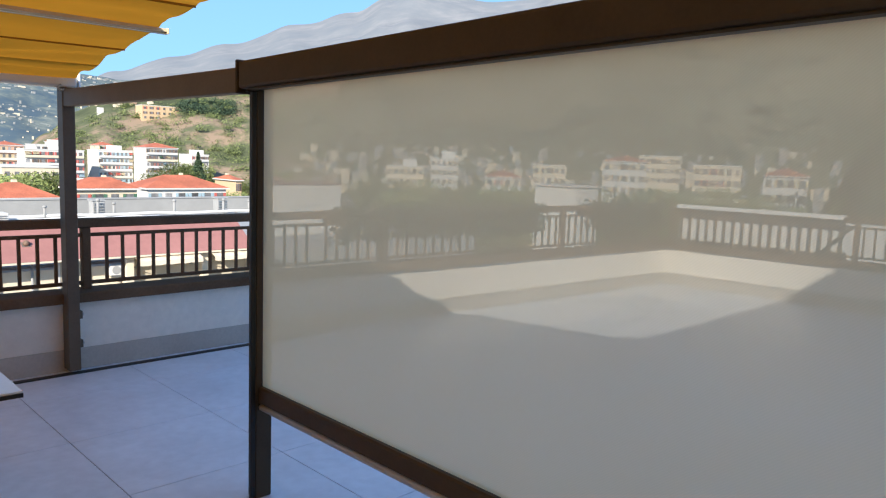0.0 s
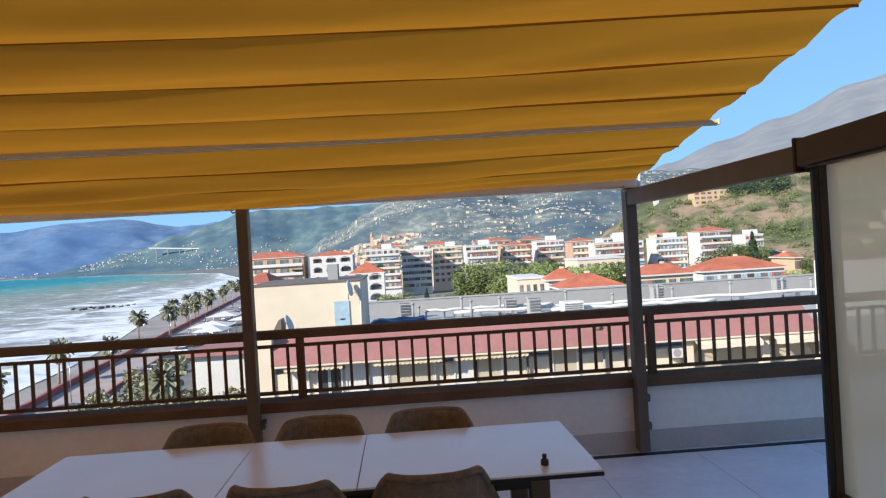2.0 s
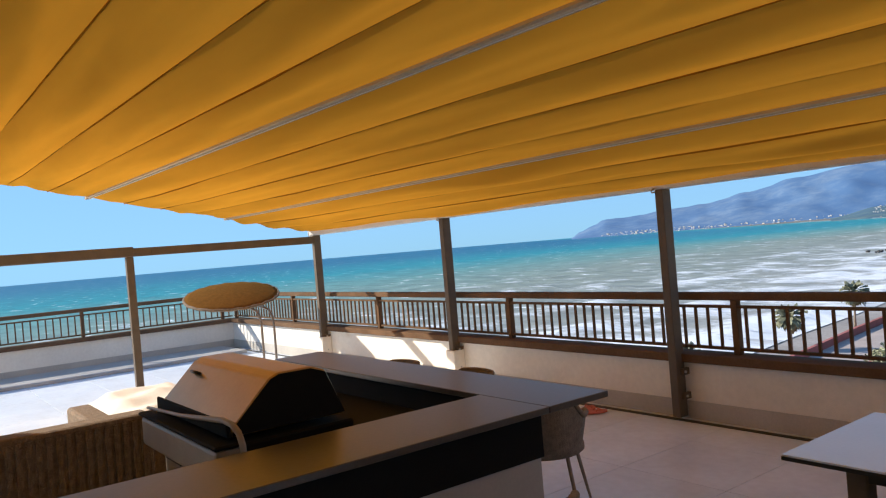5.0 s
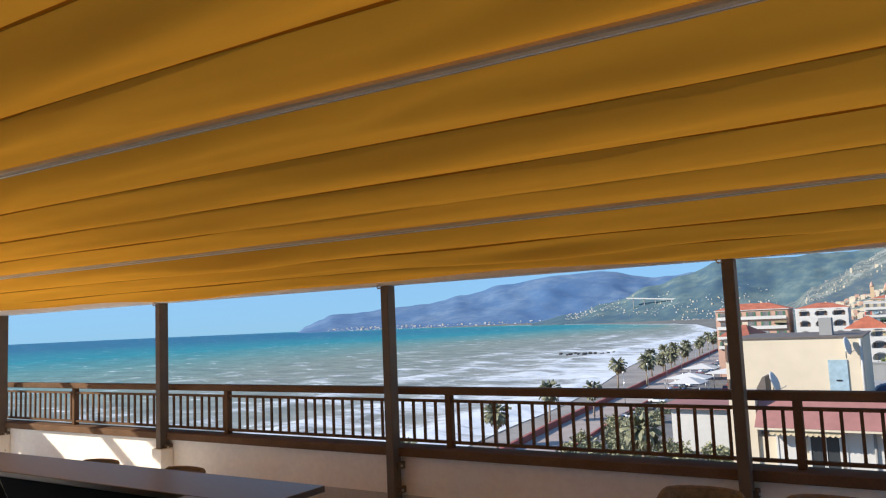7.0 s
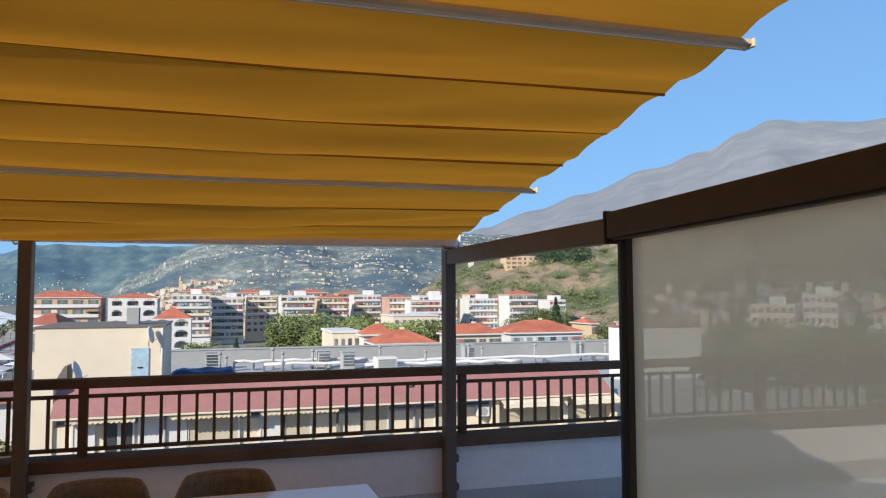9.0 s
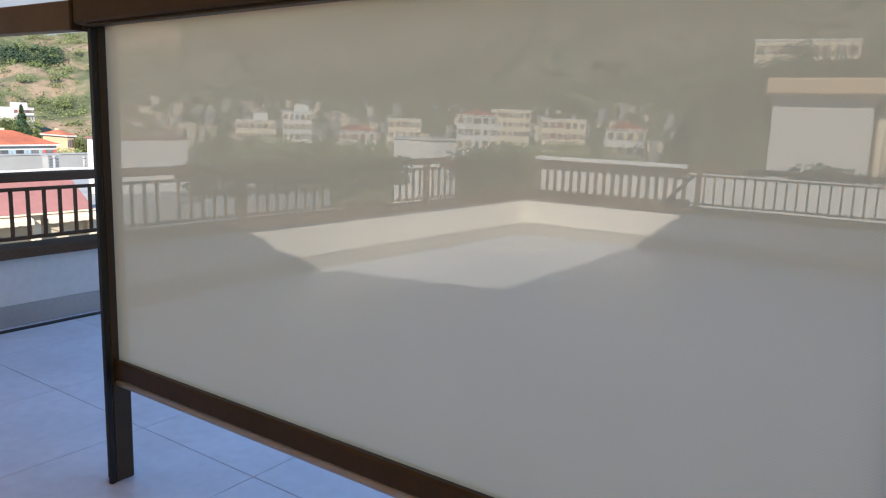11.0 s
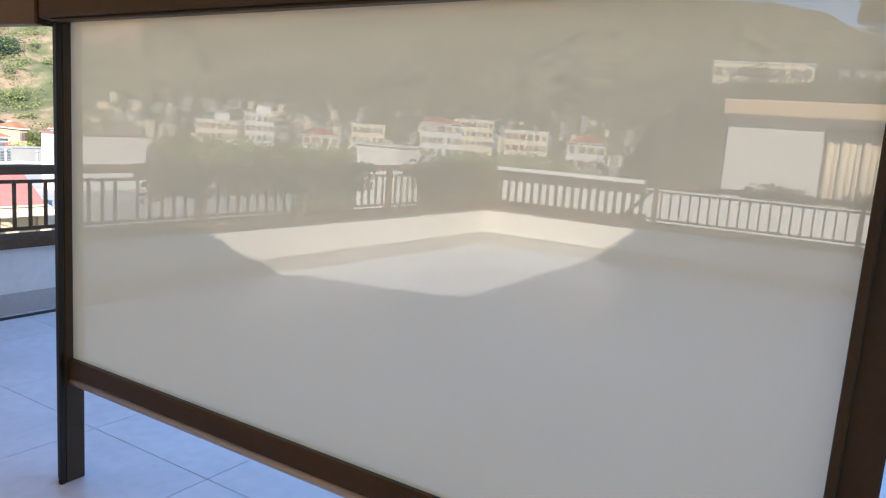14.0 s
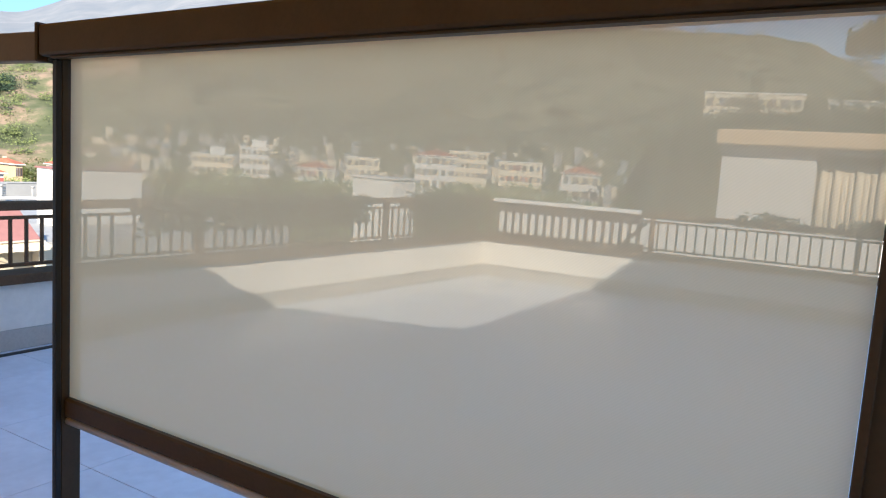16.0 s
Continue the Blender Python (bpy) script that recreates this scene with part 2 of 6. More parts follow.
RUNS = [  # inner faces of the parapet, run by run
    ("wall_north", (XL, WALL_Y), (BEND, WALL_Y)),
    ("wall_north_east", (BEND, WALL_Y), CORNER),
    ("wall_east", CORNER, (10.45, YB)),
    ("wall_west", (XL, YB), (XL, WALL_Y)),
]
for name, p, q in RUNS:
    w = part(name, wall_bm(p, q, -0.2, 0.52, 0.24), M_PLASTER)
    tagged(w, "low cream plastered parapet wall round the roof terrace", "wall", kind="structure")
    d = (Vector(q) - Vector(p)).normalized()
    n = Vector((-d.y, d.x)) * -1
    pp, qq = Vector(p) + n * 0.012 + d * 0.0, Vector(q) + n * 0.012
    tagged(part("baseboard", wall_bm(pp, qq, 0.004, 0.165, 0.010), M_PLINTH), "tile skirting at the foot of the parapet", "baseboard", kind="structure")


def railing(p, q, posts, label):
    """Handrail, two thin rails, cap beam, posts and balusters along p-q (2D)."""
    th = thing("railing", label, "railing")
    p, q = Vector(p), Vector(q)
    length = (q - p).length
    ang = math.degrees(math.atan2((q - p).y, (q - p).x))
    th.matrix_basis = pose(p.x, p.y, 0, 0, 0, ang)
    part("cap_beam", nbox(0, -0.16, 0.523, length, 0.10, 0.60, bevel=0.006), M_RAIL, th, "dark brown cap beam on the parapet")
    part("handrail", nbox(0, -0.05, 1.075, length, 0.05, 1.145, bevel=0.012, segs=2), M_RAIL, th)
    part("top_bar", nbox(0, -0.02, 1.005, length, 0.02, 1.03), M_RAIL, th)
    part("bottom_bar", nbox(0, -0.02, 0.635, length, 0.02, 0.66), M_RAIL, th)
    post = mesh_of("post", nbox(-0.03, -0.035, 0.6, 0.03, 0.035, 1.075, bevel=0.004), M_RAIL)
    bal = mesh_of("baluster", nbox(-0.011, -0.011, 0.66, 0.011, 0.011, 1.005), M_RAIL)
    for s in posts:
        again("post", post, th, (s, 0, 0))
    n = int(length / 0.1235)
    for i in range(n):
        s = 0.06 + i * 0.1235
        if all(abs(s - t) > 0.06 for t in posts):
            again("baluster", bal, th, (s, 0, 0))
    return th


RY = WALL_Y + 0.10
railing((XL - 0.1, RY), (BEND, RY), [x - XL + 0.1 for x in (-15.2, -12.4, -9.46, -6.53, -3.6, -0.69, 2.14)], "brown metal terrace railing with thin upright balusters")
dirn = (Vector(CORNER) - Vector((BEND, WALL_Y))).normalized()
off = Vector((-dirn.y, dirn.x)) * 0.1
c0, c1 = Vector((BEND, WALL_Y)) + off, Vector(CORNER) + off
LNE = (c1 - c0).length
railing(c0, c1, [0.75, LNE * 0.62, LNE - 0.1], "brown metal railing with plants hanging over it")
dE = (Vector((10.45, YB)) - Vector(CORNER)).normalized()
offE = Vector((-dE.y, dE.x)) * 0.1
e0, e1 = Vector(CORNER) + offE, Vector((10.45, YB)) + offE
east_rail = railing(e0, e1, [0.05, 2.45, 4.9, 7.3], "brown metal railing backed by a white panel")
part("brace", box(tube(bmesh.new(), [(2.02, -0.06, 0.62), (2.40, -0.06, 1.02)], 0.022, 6), 2.03, -0.09, 0.602, 2.36, -0.03, 0.70), M_BLACK, east_rail, "dark slanted brace at the end of the panel")
railing((XL - 0.1, YB), (XL - 0.1, RY - 0.06), [2.4, 5.0, 7.7], "brown metal railing on the seaward end of the terrace")

# floor: one slab of grout with the tiles on it
slab = part("floor", nbox(XL - 0.1, YB, -0.25, 10.6, 6.40, -0.006), M_GROUT)
tagged(slab, "pale grey porcelain tiled terrace floor", "floor", kind="structure")
TS = 0.86
tile_me = mesh_of("tile", nbox(-TS / 2 + 0.002, -TS / 2 + 0.002, -0.006, TS / 2 - 0.002, TS / 2 - 0.002, 0.0, bevel=0.0015), M_TILE)
JX, JY = 2.372, 3.07
ix0, ix1 = math.ceil((XL - JX) / TS - 0.5), math.floor((10.4 - JX) / TS)
iy0, iy1 = math.ceil((YB - JY) / TS), math.floor((6.26 - JY) / TS)
tiles = []
for i in range(ix0, ix1 + 1):
    for j in range(iy0, iy1 + 1):
        tiles.append((JX + (i + 0.5) * TS, JY + (j + 0.5) * TS))
for x, y in tiles:
    again("tile", tile_me, slab, (x, y, 0))

tagged(part("drain_channel", nbox(XL + 0.3, 6.14, 0.0005, BEND, 6.20, 0.006), M_BLACK), "narrow dark drain slot along the parapet", "drain", kind="structure")

# unseen penthouse block behind the camera, sized to shape the terrace's shade
pent = part("wall_south", box(nbox(-9.0, -7.0, -0.2, 8.6, YB, 5.0), 8.602, -7.0, -0.2, 10.6, YB, 2.6), M_PLASTER)
tagged(pent, "unseen cream plastered penthouse block behind the terrace, placed for its shade", "wall", kind="structure")

# ---------------------------------------------------------------- pergola with the yellow awning
AX0, AX1 = -11.1, 2.06
AZ0, AK, AY0 = 2.178, 0.148, 6.24


def belly(y):
    """How far the cloth and its seams hang between two carrier bars."""
    u = ((y - 0.85) / 1.95) % 1.0
    return 0.040 * math.sin(math.pi * u ** 0.75)


def taut(x):
    """The cloth is drawn tighter towards its two ends."""
    return 0.26 + 0.74 * min(1.0, max(0.0, min(AX1 - x, x - AX0) / 1.6))


def awn_z(y, x=0.0):
    """Height of the cloth; it climbs a little more towards the seaward end."""
    return AZ0 + AK * (AY0 - y) + 0.0045 * max(0.0, -x - 0.5) * (AY0 - y) - belly(y) * taut(x)


def long_bar(y, half, lo, hi, x0, x1, n=26, wander=0.0):
    """A flat bar across the cloth that follows its height."""
    bm = bmesh.new()
    rings = []
    for i in range(n + 1):
        x = x0 + (x1 - x0) * i / n
        z = awn_z(y, x) + wander * noise.noise(Vector((x * 0.8, y * 9.0, 2.3)))
        rings.append([bm.verts.new(c) for c in ((x, y - half, z + lo), (x, y + half, z + lo), (x, y + half, z + hi), (x, y - half, z + hi))])
    for A, C in zip(rings, rings[1:]):
        for k in range(4):
            bm.faces.new((A[k], A[(k + 1) % 4], C[(k + 1) % 4], C[k]))
    bm.faces.new(rings[0][::-1])
    bm.faces.new(rings[-1])
    return bm


POSTS = [(1.97, "grey"), (-1.04, ""), (-4.12, ""), (-7.43, ""), (-10.95, "")]
pergola = thing("pergola", "brown aluminium pergola with a retractable yellow awning cloth", "pergola")
for i, (x, _) in enumerate(POSTS):
    p = part("post", nbox(x - 0.042, 6.125, 0.03, x + 0.042, 6.245, 2.10, bevel=0.005), M_POST, pergola)
    for z in (0.22, 0.44):
        part("bracket", nbox(x + 0.042, 6.17, z - 0.03, x + 0.075, 6.268, z + 0.03, bevel=0.003), M_POST, p)
        bb = bmesh.new()
        tube(bb, [(x + 0.07, 6.2, z), (x + 0.088, 6.2, z)], 0.012, 6)
        part("bolt", bb, M_STEEL, p)
for x in (-7.43, -10.95):  # plastered piers at the feet of two posts
    tagged(part("trim_pier", nbox(x - 0.085, 6.10, 0.0, x + 0.085, 6.268, 0.43, bevel=0.006), M_PLASTER), "short cream plastered pier at a pergola post", "pier", kind="structure")
# front gutter bar
bm = bmesh.new()
box(bm, AX0, 6.13, 2.101, AX1 - 0.02, 6.26, 2.20, bevel=0.02, segs=3)
part("front_bar", bm, M_FRONT, pergola, "pale ivory aluminium front bar under the cloth")
for x in (AX0 - 0.012, AX1 - 0.02):
    part("end_cap", nbox(x, 6.125, 2.096, x + 0.014, 6.265, 2.205, bevel=0.003), M_WHITE, pergola)
for x, _ in POSTS:
    bm = bmesh.new()
    tube(bm, [(x - 0.05, 6.13, 2.118), (x - 0.075, 6.12, 2.098), (x - 0.06, 6.115, 2.078), (x - 0.03, 6.12, 2.083)], 0.008, 6)
    part("hook", bm, M_GREY, pergola)
# side beams and their posts
for x, s in ((1.97, 1), (-10.95, -1)):
    part("side_beam", nbox(x - 0.035, 3.55, 1.967, x + 0.035, 6.13, 2.085, bevel=0.004), M_POST, pergola)
# cloth carriers and the cloth in bays
BARS = [4.75, 2.80, 0.85, -1.1]
for y in BARS:
    z = awn_z(y)
    b = part("carrier_bar", long_bar(y, 0.017, -0.030, -0.012, AX0 - 0.03, AX1 + 0.03), M_CARRIER, pergola)
    # the cloth stops short here so sun brightens the bead as a line
    part("bead", long_bar(y + 0.0255, 0.005, -0.033, -0.031, AX0 - 0.03, AX1 + 0.03), M_BEAD, b, "thin white bead along the bar")
    # hidden strip added only to stop sun leaking past the bead
    part("lip", long_bar(y + 0.0325, 0.0018, -0.034, -0.004, AX0 - 0.03, AX1 + 0.03), M_CARRIER, b)
    for x in (AX0 - 0.03, AX1 + 0.02):
        z = awn_z(y, x)
        part("end_cap", nbox(x, y - 0.024, z - 0.042, x + 0.012, y + 0.026, z - 0.008, bevel=0.003), M_CARRIER, b)
SEAMS = [6.20, 5.72, 5.25, 4.75, 4.27, 3.775, 3.28, 2.80, 2.315, 1.83, 1.34, 0.85, 0.36, -0.13, -0.62, -1.1]


def cloth_bay(y0, y1, k):
    """One width of cloth between two seams, hanging slightly and rippled."""
    rnd = random.Random(40 + k)
    ph = [rnd.uniform(0, 6.28) for _ in range(4)]
    sag = 0.062 if k > 1 else 0.045

    def f(u, v):
        x = AX0 + (AX1 - AX0) * u
        y = y0 + (y1 + (0.034 if y1 in BARS else 0.0) - y0) * v
        s = math.sin(math.pi * v)
        z = awn_z(y, x) - 0.01
        z -= sag * s * taut(x) * (0.75 + 0.25 * math.sin(0.5 * x + ph[0]))
        z += 0.018 * s * math.sin(1.1 * x + ph[1]) * math.sin(math.pi * v * 1.7 + ph[2])
        loose = 1.7 if k < 3 else 1.0
        z += 0.026 * loose * s * noise.noise(Vector((x * 0.5, y * 3.5, k * 3.1)))
        z += 0.010 * (2.2 if k < 2 else 1.0) * s * noise.noise(Vector((x * 0.9 + y * 2.0, y * 7.0, k * 7.7)))
        z += 0.006 * s * noise.noise(Vector((x * 4.0 + y * 3, y * 14.0, k * 1.7)))
        x -= (0.022 + 0.035 * s) * (u ** 60) - (0.022 + 0.035 * s) * ((1 - u) ** 60)
        return (x, y, z)

    part("cloth", sheet(f, 130, 14), M_AWNING, pergola)
    if y1 not in BARS:
        # darker strip under the seam draws the shade of its crease
        part("seam", long_bar(y1, 0.003, -0.018, -0.006, AX0 + 0.025, AX1 - 0.026, 90, 0.014), M_SEAM, pergola)


for k in range(len(SEAMS) - 1):
    cloth_bay(SEAMS[k], SEAMS[k + 1], k)

# ---------------------------------------------------------------- roller screen in the pergola's east side
SX = 2.0
screen = thing("roller_screen", "beige translucent mesh roller screen lowered in a brown frame", "screen")


def rising(bm, k=0.020):
    """The head of the screen climbs slightly towards the house."""
    for v in bm.verts:
        v.co.z += k * (3.565 - v.co.y)
    return bm


part("cassette", rising(nbox(1.895, 0.42, 1.979, 2.05, 3.565, 2.105, bevel=0.014, segs=2)), M_BROWN, screen)
part("cassette_lip", rising(nbox(1.905, 0.44, 1.970, 1.955, 3.50, 1.9785, bevel=0.006)), M_BROWN, screen)
part("end_cap", nbox(1.888, 3.5655, 1.958, 2.056, 3.58, 2.112, bevel=0.006), M_BROWN, screen)
for y0, y1 in ((3.497, 3.567), (0.50, 0.60)):
    p = part("post", nbox(1.955, y0, 0.0, 2.045, y1, 1.977, bevel=0.005), M_BROWN, screen)
    g = (y0 - 0.002, y0 + 0.02) if y0 > 2 else (y1 - 0.02, y1 + 0.002)
    part("guide_rail", nbox(1.93, g[0], 0.0, 1.954, g[1] + 0.0, 1.969, bevel=0.003), M_BLACK if y0 > 2 else M_BROWN, p)
part("bottom_rail", nbox(1.965, 0.603, 0.487, 2.02, 3.494, 0.570, bevel=0.008), M_BROWN, screen)
bm = bmesh.new()
tube(bm, [(1.985, 0.605, 0.467), (1.985, 3.492, 0.467)], 0.017, 8)
part("weight_bar", bm, M_GREY, screen, "pale grey weight bar")


def mesh_sheet(u, v):
    y = 0.604 + (3.493 - 0.604) * u
    z = 0.5705 + (1.978 + 0.020 * (3.565 - y) - 0.5705) * v
    return (1.99 + 0.004 * math.sin(3 * u) * math.sin(2.2 * v), y, z)


part("mesh_cloth", sheet(mesh_sheet, 24, 12), M_SCREEN, screen, "beige open-weave sun screen cloth")
# the rolled-up screen of the west side
west = thing("roller_screen", "brown roller screen frame with the screen rolled up", "screen")
part("cassette", nbox(-11.03, 0.4, 1.965, -10.87, 3.30, 2.105, bevel=0.014, segs=2), M_POST, west)
for y0 in (0.5, 3.2):
    part("post", nbox(-10.995, y0, 0.0, -10.905, y0 + 0.1, 1.9645, bevel=0.005), M_POST, west)
part("side_beam", nbox(-10.985, 3.302, 1.967, -10.915, 3.549, 2.085), M_POST, west)

# ---------------------------------------------------------------- dining table and chairs
TX0, TX1, TY0, TY1 = -1.648, 0.953, 3.50, 4.392
table = thing("dining_table", "long white-topped extending outdoor table with black edge and brown legs", "table")
for a, b in ((TX0, -0.672), (-0.668, -0.087), (-0.083, TX1)):
    part("tabletop", nbox(a, TY0, 0.741, b, TY1, 0.75, bevel=0.0015), M_WHITE, table)
part("edge_band", nbox(TX0 - 0.001, TY0 - 0.001, 0.724, TX1 + 0.001, TY1 + 0.001, 0.7405), M_EDGE, table, "black underside and edge")
part("frame", box(box(nbox(TX0 + 0.25, TY0 + 0.10, 0.66, TX1 - 0.25, TY0 + 0.15, 0.7235), TX0 + 0.25, TY1 - 0.15, 0.66, TX1 - 0.25, TY1 - 0.10, 0.7235), -0.9, TY0 + 0.15, 0.67, -0.8, TY1 - 0.15, 0.7235), M_EDGE, table)
for x in (TX0 + 0.22, TX1 - 0.30):
    for y in (TY0 + 0.09, TY1 - 0.17):
        part("leg", nbox(x, y, 0.0, x + 0.085, y + 0.08, 0.7235, bevel=0.006), M_POST, table)

bottle = thing("small_bottle", "small dark brown bottle standing on the white table", "bottle", at=(0.725, 3.62, 0.751))
part("body", lathe(bmesh.new(), [(0.016, 0), (0.018, 0.003), (0.018, 0.021), (0.014, 0.026), (0.009, 0.030), (0.009, 0.032)], sides=14), M_BOTTLE, bottle)
part("cap", lathe(bmesh.new(), [(0.010, 0.0325), (0.011, 0.035), (0.010, 0.046), (0.008, 0.049)], sides=12), M_EDGE, bottle)


def tub_chair(name, label, group):
    """Rope-woven tub armchair on thin metal legs; it faces its own +y."""
    th = thing(name, label, "chair", group)

    def shell(u, v):
        a = (u - 0.5) * 2 * radians(118)
        s = abs(u - 0.5) * 2
        back = 1 - min(1, max(0, (s - 0.36) / 0.34))
        back = back * back * (3 - 2 * back)
        top = 0.615 + 0.195 * back - 0.03 * max(0, s - 0.8) * 5 * 0.2
        z = 0.40 + (top - 0.40) * v
        lean = 0.06 * v * back
        rx = 0.235 + 0.045 * v * (1 - 0.9 * back)
        ry = 0.245 + lean
        sq = 0.80
        c, q = math.cos(a), math.sin(a)
        x = rx * math.copysign(abs(q) ** sq, q)
        y = -ry * math.copysign(abs(c) ** sq, c)
        rib = 0.004 * math.sin(u * 2 * math.pi * 46)
        return (x * (1 + rib), y * (1 + rib), z)

    part("backrest", sheet(shell, 138, 12, thick=0.022), M_ROPE, th)
    rim = [Vector(shell(i / 60, 1.0)) + Vector((0, 0, 0.004)) for i in range(61)]
    part("rim", tube(bmesh.new(), rim, 0.016, 8), M_ROPE, th)
    bm = bmesh.new()
    lathe(bm, [(0.10, 0.375), (0.235, 0.38), (0.255, 0.395), (0.255, 0.425), (0.235, 0.445), (0.10, 0.45)], sides=28)
    part("seat", bm, M_ROPE, th)
    for sx in (-1, 1):
        for sy in (-1, 1):
            bm = bmesh.new()
            tube(bm, [(sx * 0.17, sy * 0.16, 0.38), (sx * 0.20, sy * 0.19, 0.2), (sx * 0.235, sy * 0.225, 0.0)], [0.013, 0.012, 0.009], 8)
            part("leg", bm, M_LEG, th)
    return th


G = "woven chairs round the dining table"
first = tub_chair("dining_chair", "taupe rope-woven tub armchair pushed up to the table", G)
first.matrix_basis = pose(0.225, 3.66, 0, 0, 0, 2)
for x, y, rz in ((-0.37, 3.64, -3), (-0.97, 3.65, 1), (0.255, 4.30, 181), (-0.345, 4.29, 178), (-0.92, 4.28, 183)):
    copy_thing(first, pose(x, y, 0, 0, 0, rz))
for x, y, rz, lab in ((-3.45, 3.83, 35, "taupe rope-woven tub armchair behind the dark bar counter"), (-2.12, 2.32, 80, "taupe rope-woven tub armchair drawn up at the bar counter"), (-4.2, 3.68, 178, "taupe rope-woven tub armchair by the parapet"), (-5.1, 3.66, 183, "taupe rope-woven tub armchair by the parapet")):
    tagged(copy_thing(first, pose(x, y, 0, 0, 0, rz)), lab, "chair", "woven chairs at the bar counter")

# ---------------------------------------------------------------- bar counter with the grill
counter = thing("bar_counter", "L-shaped outdoor bar counter with a dark worktop and grey panels", "counter")
part("worktop", nbox(-5.65, 2.985, 0.918, -2.50, 3.405, 0.95, bevel=0.003), M_COUNTER, counter)
part("worktop", nbox(-3.02, 0.35, 0.918, -2.50, 2.981, 0.95, bevel=0.003), M_COUNTER, counter)
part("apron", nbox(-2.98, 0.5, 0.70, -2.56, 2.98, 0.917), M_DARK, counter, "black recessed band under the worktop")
part("panel", nbox(-2.99, 0.5, 0.06, -2.57, 2.97, 0.699, bevel=0.004), M_CABINET, counter)
part("plinth", nbox(-2.96, 0.52, 0.0, -2.62, 2.95, 0.059), M_DARK, counter)
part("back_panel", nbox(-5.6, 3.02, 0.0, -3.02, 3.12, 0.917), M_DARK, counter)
# black sheet added to fill the dark void inside the L
part("dark_void_fill", nbox(-4.7, 2.42, 0.76, -3.03, 2.984, 0.79), M_DARK, counter)

grill = thing("gas_grill", "large gas barbecue with a closed bronze hood and steel drawers", "barbecue")
# another added black sheet, for the dark gap between grill and counter
part("dark_gap_fill", nbox(-3.355, 1.62, 0.70, -3.03, 2.415, 0.74), M_DARK, grill, "black sheet filling the dark gap beside the grill")
part("body", nbox(-4.62, 1.80, 0.10, -3.36, 2.40, 0.90, bevel=0.01), M_DARK, grill)
for i, (a, b) in enumerate(((-4.60, -4.20), (-4.19, -3.79), (-3.78, -3.38))):
    for z0, z1 in ((0.12, 0.50), (0.51, 0.70)):
        d = part("drawer_front", nbox(a, 1.775, z0, b, 1.799, z1, bevel=0.005), M_DRAWER, grill)
        part("handle", nbox(a + 0.06, 1.762, z1 - 0.07, b - 0.06, 1.774, z1 - 0.045, bevel=0.003), M_EDGE, d)
part("control_panel", nbox(-4.62, 1.66, 0.72, -3.36, 1.799, 0.89, bevel=0.02, segs=2), M_DRAWER, grill)
part("side_shelf", nbox(-4.64, 1.65, 0.895, -3.34, 1.80, 0.915, bevel=0.008), M_DARK, grill)
bm = bmesh.new()
prof = [(1.755, 0.93), (1.76, 0.97), (1.97, 1.18), (2.02, 1.20), (2.20, 1.20), (2.28, 1.17), (2.38, 0.93)]
rings = [[bm.verts.new((x, y, z)) for y, z in prof] for x in (-4.52, -3.40)]
for k in range(len(prof) - 1):
    bm.faces.new((rings[0][k], rings[1][k], rings[1][k + 1], rings[0][k + 1]))
bm.faces.new(rings[0])
bm.faces.new(rings[1][::-1])
bm.faces.new((rings[0][0], rings[1][0], rings[1][-1], rings[0][-1]))
bmesh.ops.bevel(bm, geom=[e for e in bm.edges], offset=0.008, segments=1, affect="EDGES")
hood = part("hood", bm, M_HOOD, grill, "bronze-coloured closed grill hood")
part("lower_band", nbox(-4.53, 1.735, 0.93, -3.39, 1.754, 1.005, bevel=0.006), M_DARK, hood, "black band along the foot of the hood")
for x in (-3.398, -4.526):
    bm = bmesh.new()
    f = bm.faces.new([bm.verts.new((x, 2.08 + (y - 2.08) * 0.97, 1.06 + (z - 1.06) * 0.94)) for y, z in prof])
    for v in bmesh.ops.extrude_face_region(bm, geom=[f])["geom"]:
        if isinstance(v, bmesh.types.BMVert):
            v.co.x += 0.005
    part("side_plate", bm, M_DARK, hood)
bm = bmesh.new()
tube(bm, [(-4.36, 1.925, 1.13), (-4.36, 1.90, 1.145), (-4.27, 1.90, 1.145), (-4.27, 1.925, 1.13)], 0.009, 8)
part("handle", bm, M_EDGE, hood, "small dark lifting handle")
bm = bmesh.new()
tube(bm, [(-4.56, 1.69, 0.945), (-3.95, 1.69, 0.98), (-3.68, 1.69, 1.005), (-3.30, 1.69, 1.043), (-3.19, 1.69, 1.038), (-3.12, 1.69, 1.012), (-3.085, 1.69, 0.965), (-3.08, 1.69, 0.88), (-3.08, 1.69, 0.741)], [0.009, 0.010, 0.012, 0.014, 0.015, 0.015, 0.015, 0.015, 0.015], 10)
part("towel_rail", bm, M_DRAWER, grill, "bent steel tube rail")

# ---------------------------------------------------------------- seaward end: sofa, sunshade, step
sofa = thing("wicker_sofa", "brown wicker outdoor sofa with white cushions", "sofa")
part("base", nbox(-7.3, 0.9, 0.0, -5.3, 1.9, 0.34, bevel=0.02, segs=2), M_WICKER, sofa)
part("backrest", nbox(-5.52, 0.9, 0.341, -5.3, 1.9, 0.78, bevel=0.03, segs=2), M_WICKER, sofa)
part("armrest", nbox(-7.3, 1.7, 0.341, -5.53, 1.9, 0.60, bevel=0.03, segs=2), M_WICKER, sofa)
for i in range(16):
    part("slat", nbox(-5.299, 0.95 + i * 0.058, 0.05, -5.288, 0.985 + i * 0.058, 0.74), M_WICKER, sofa)
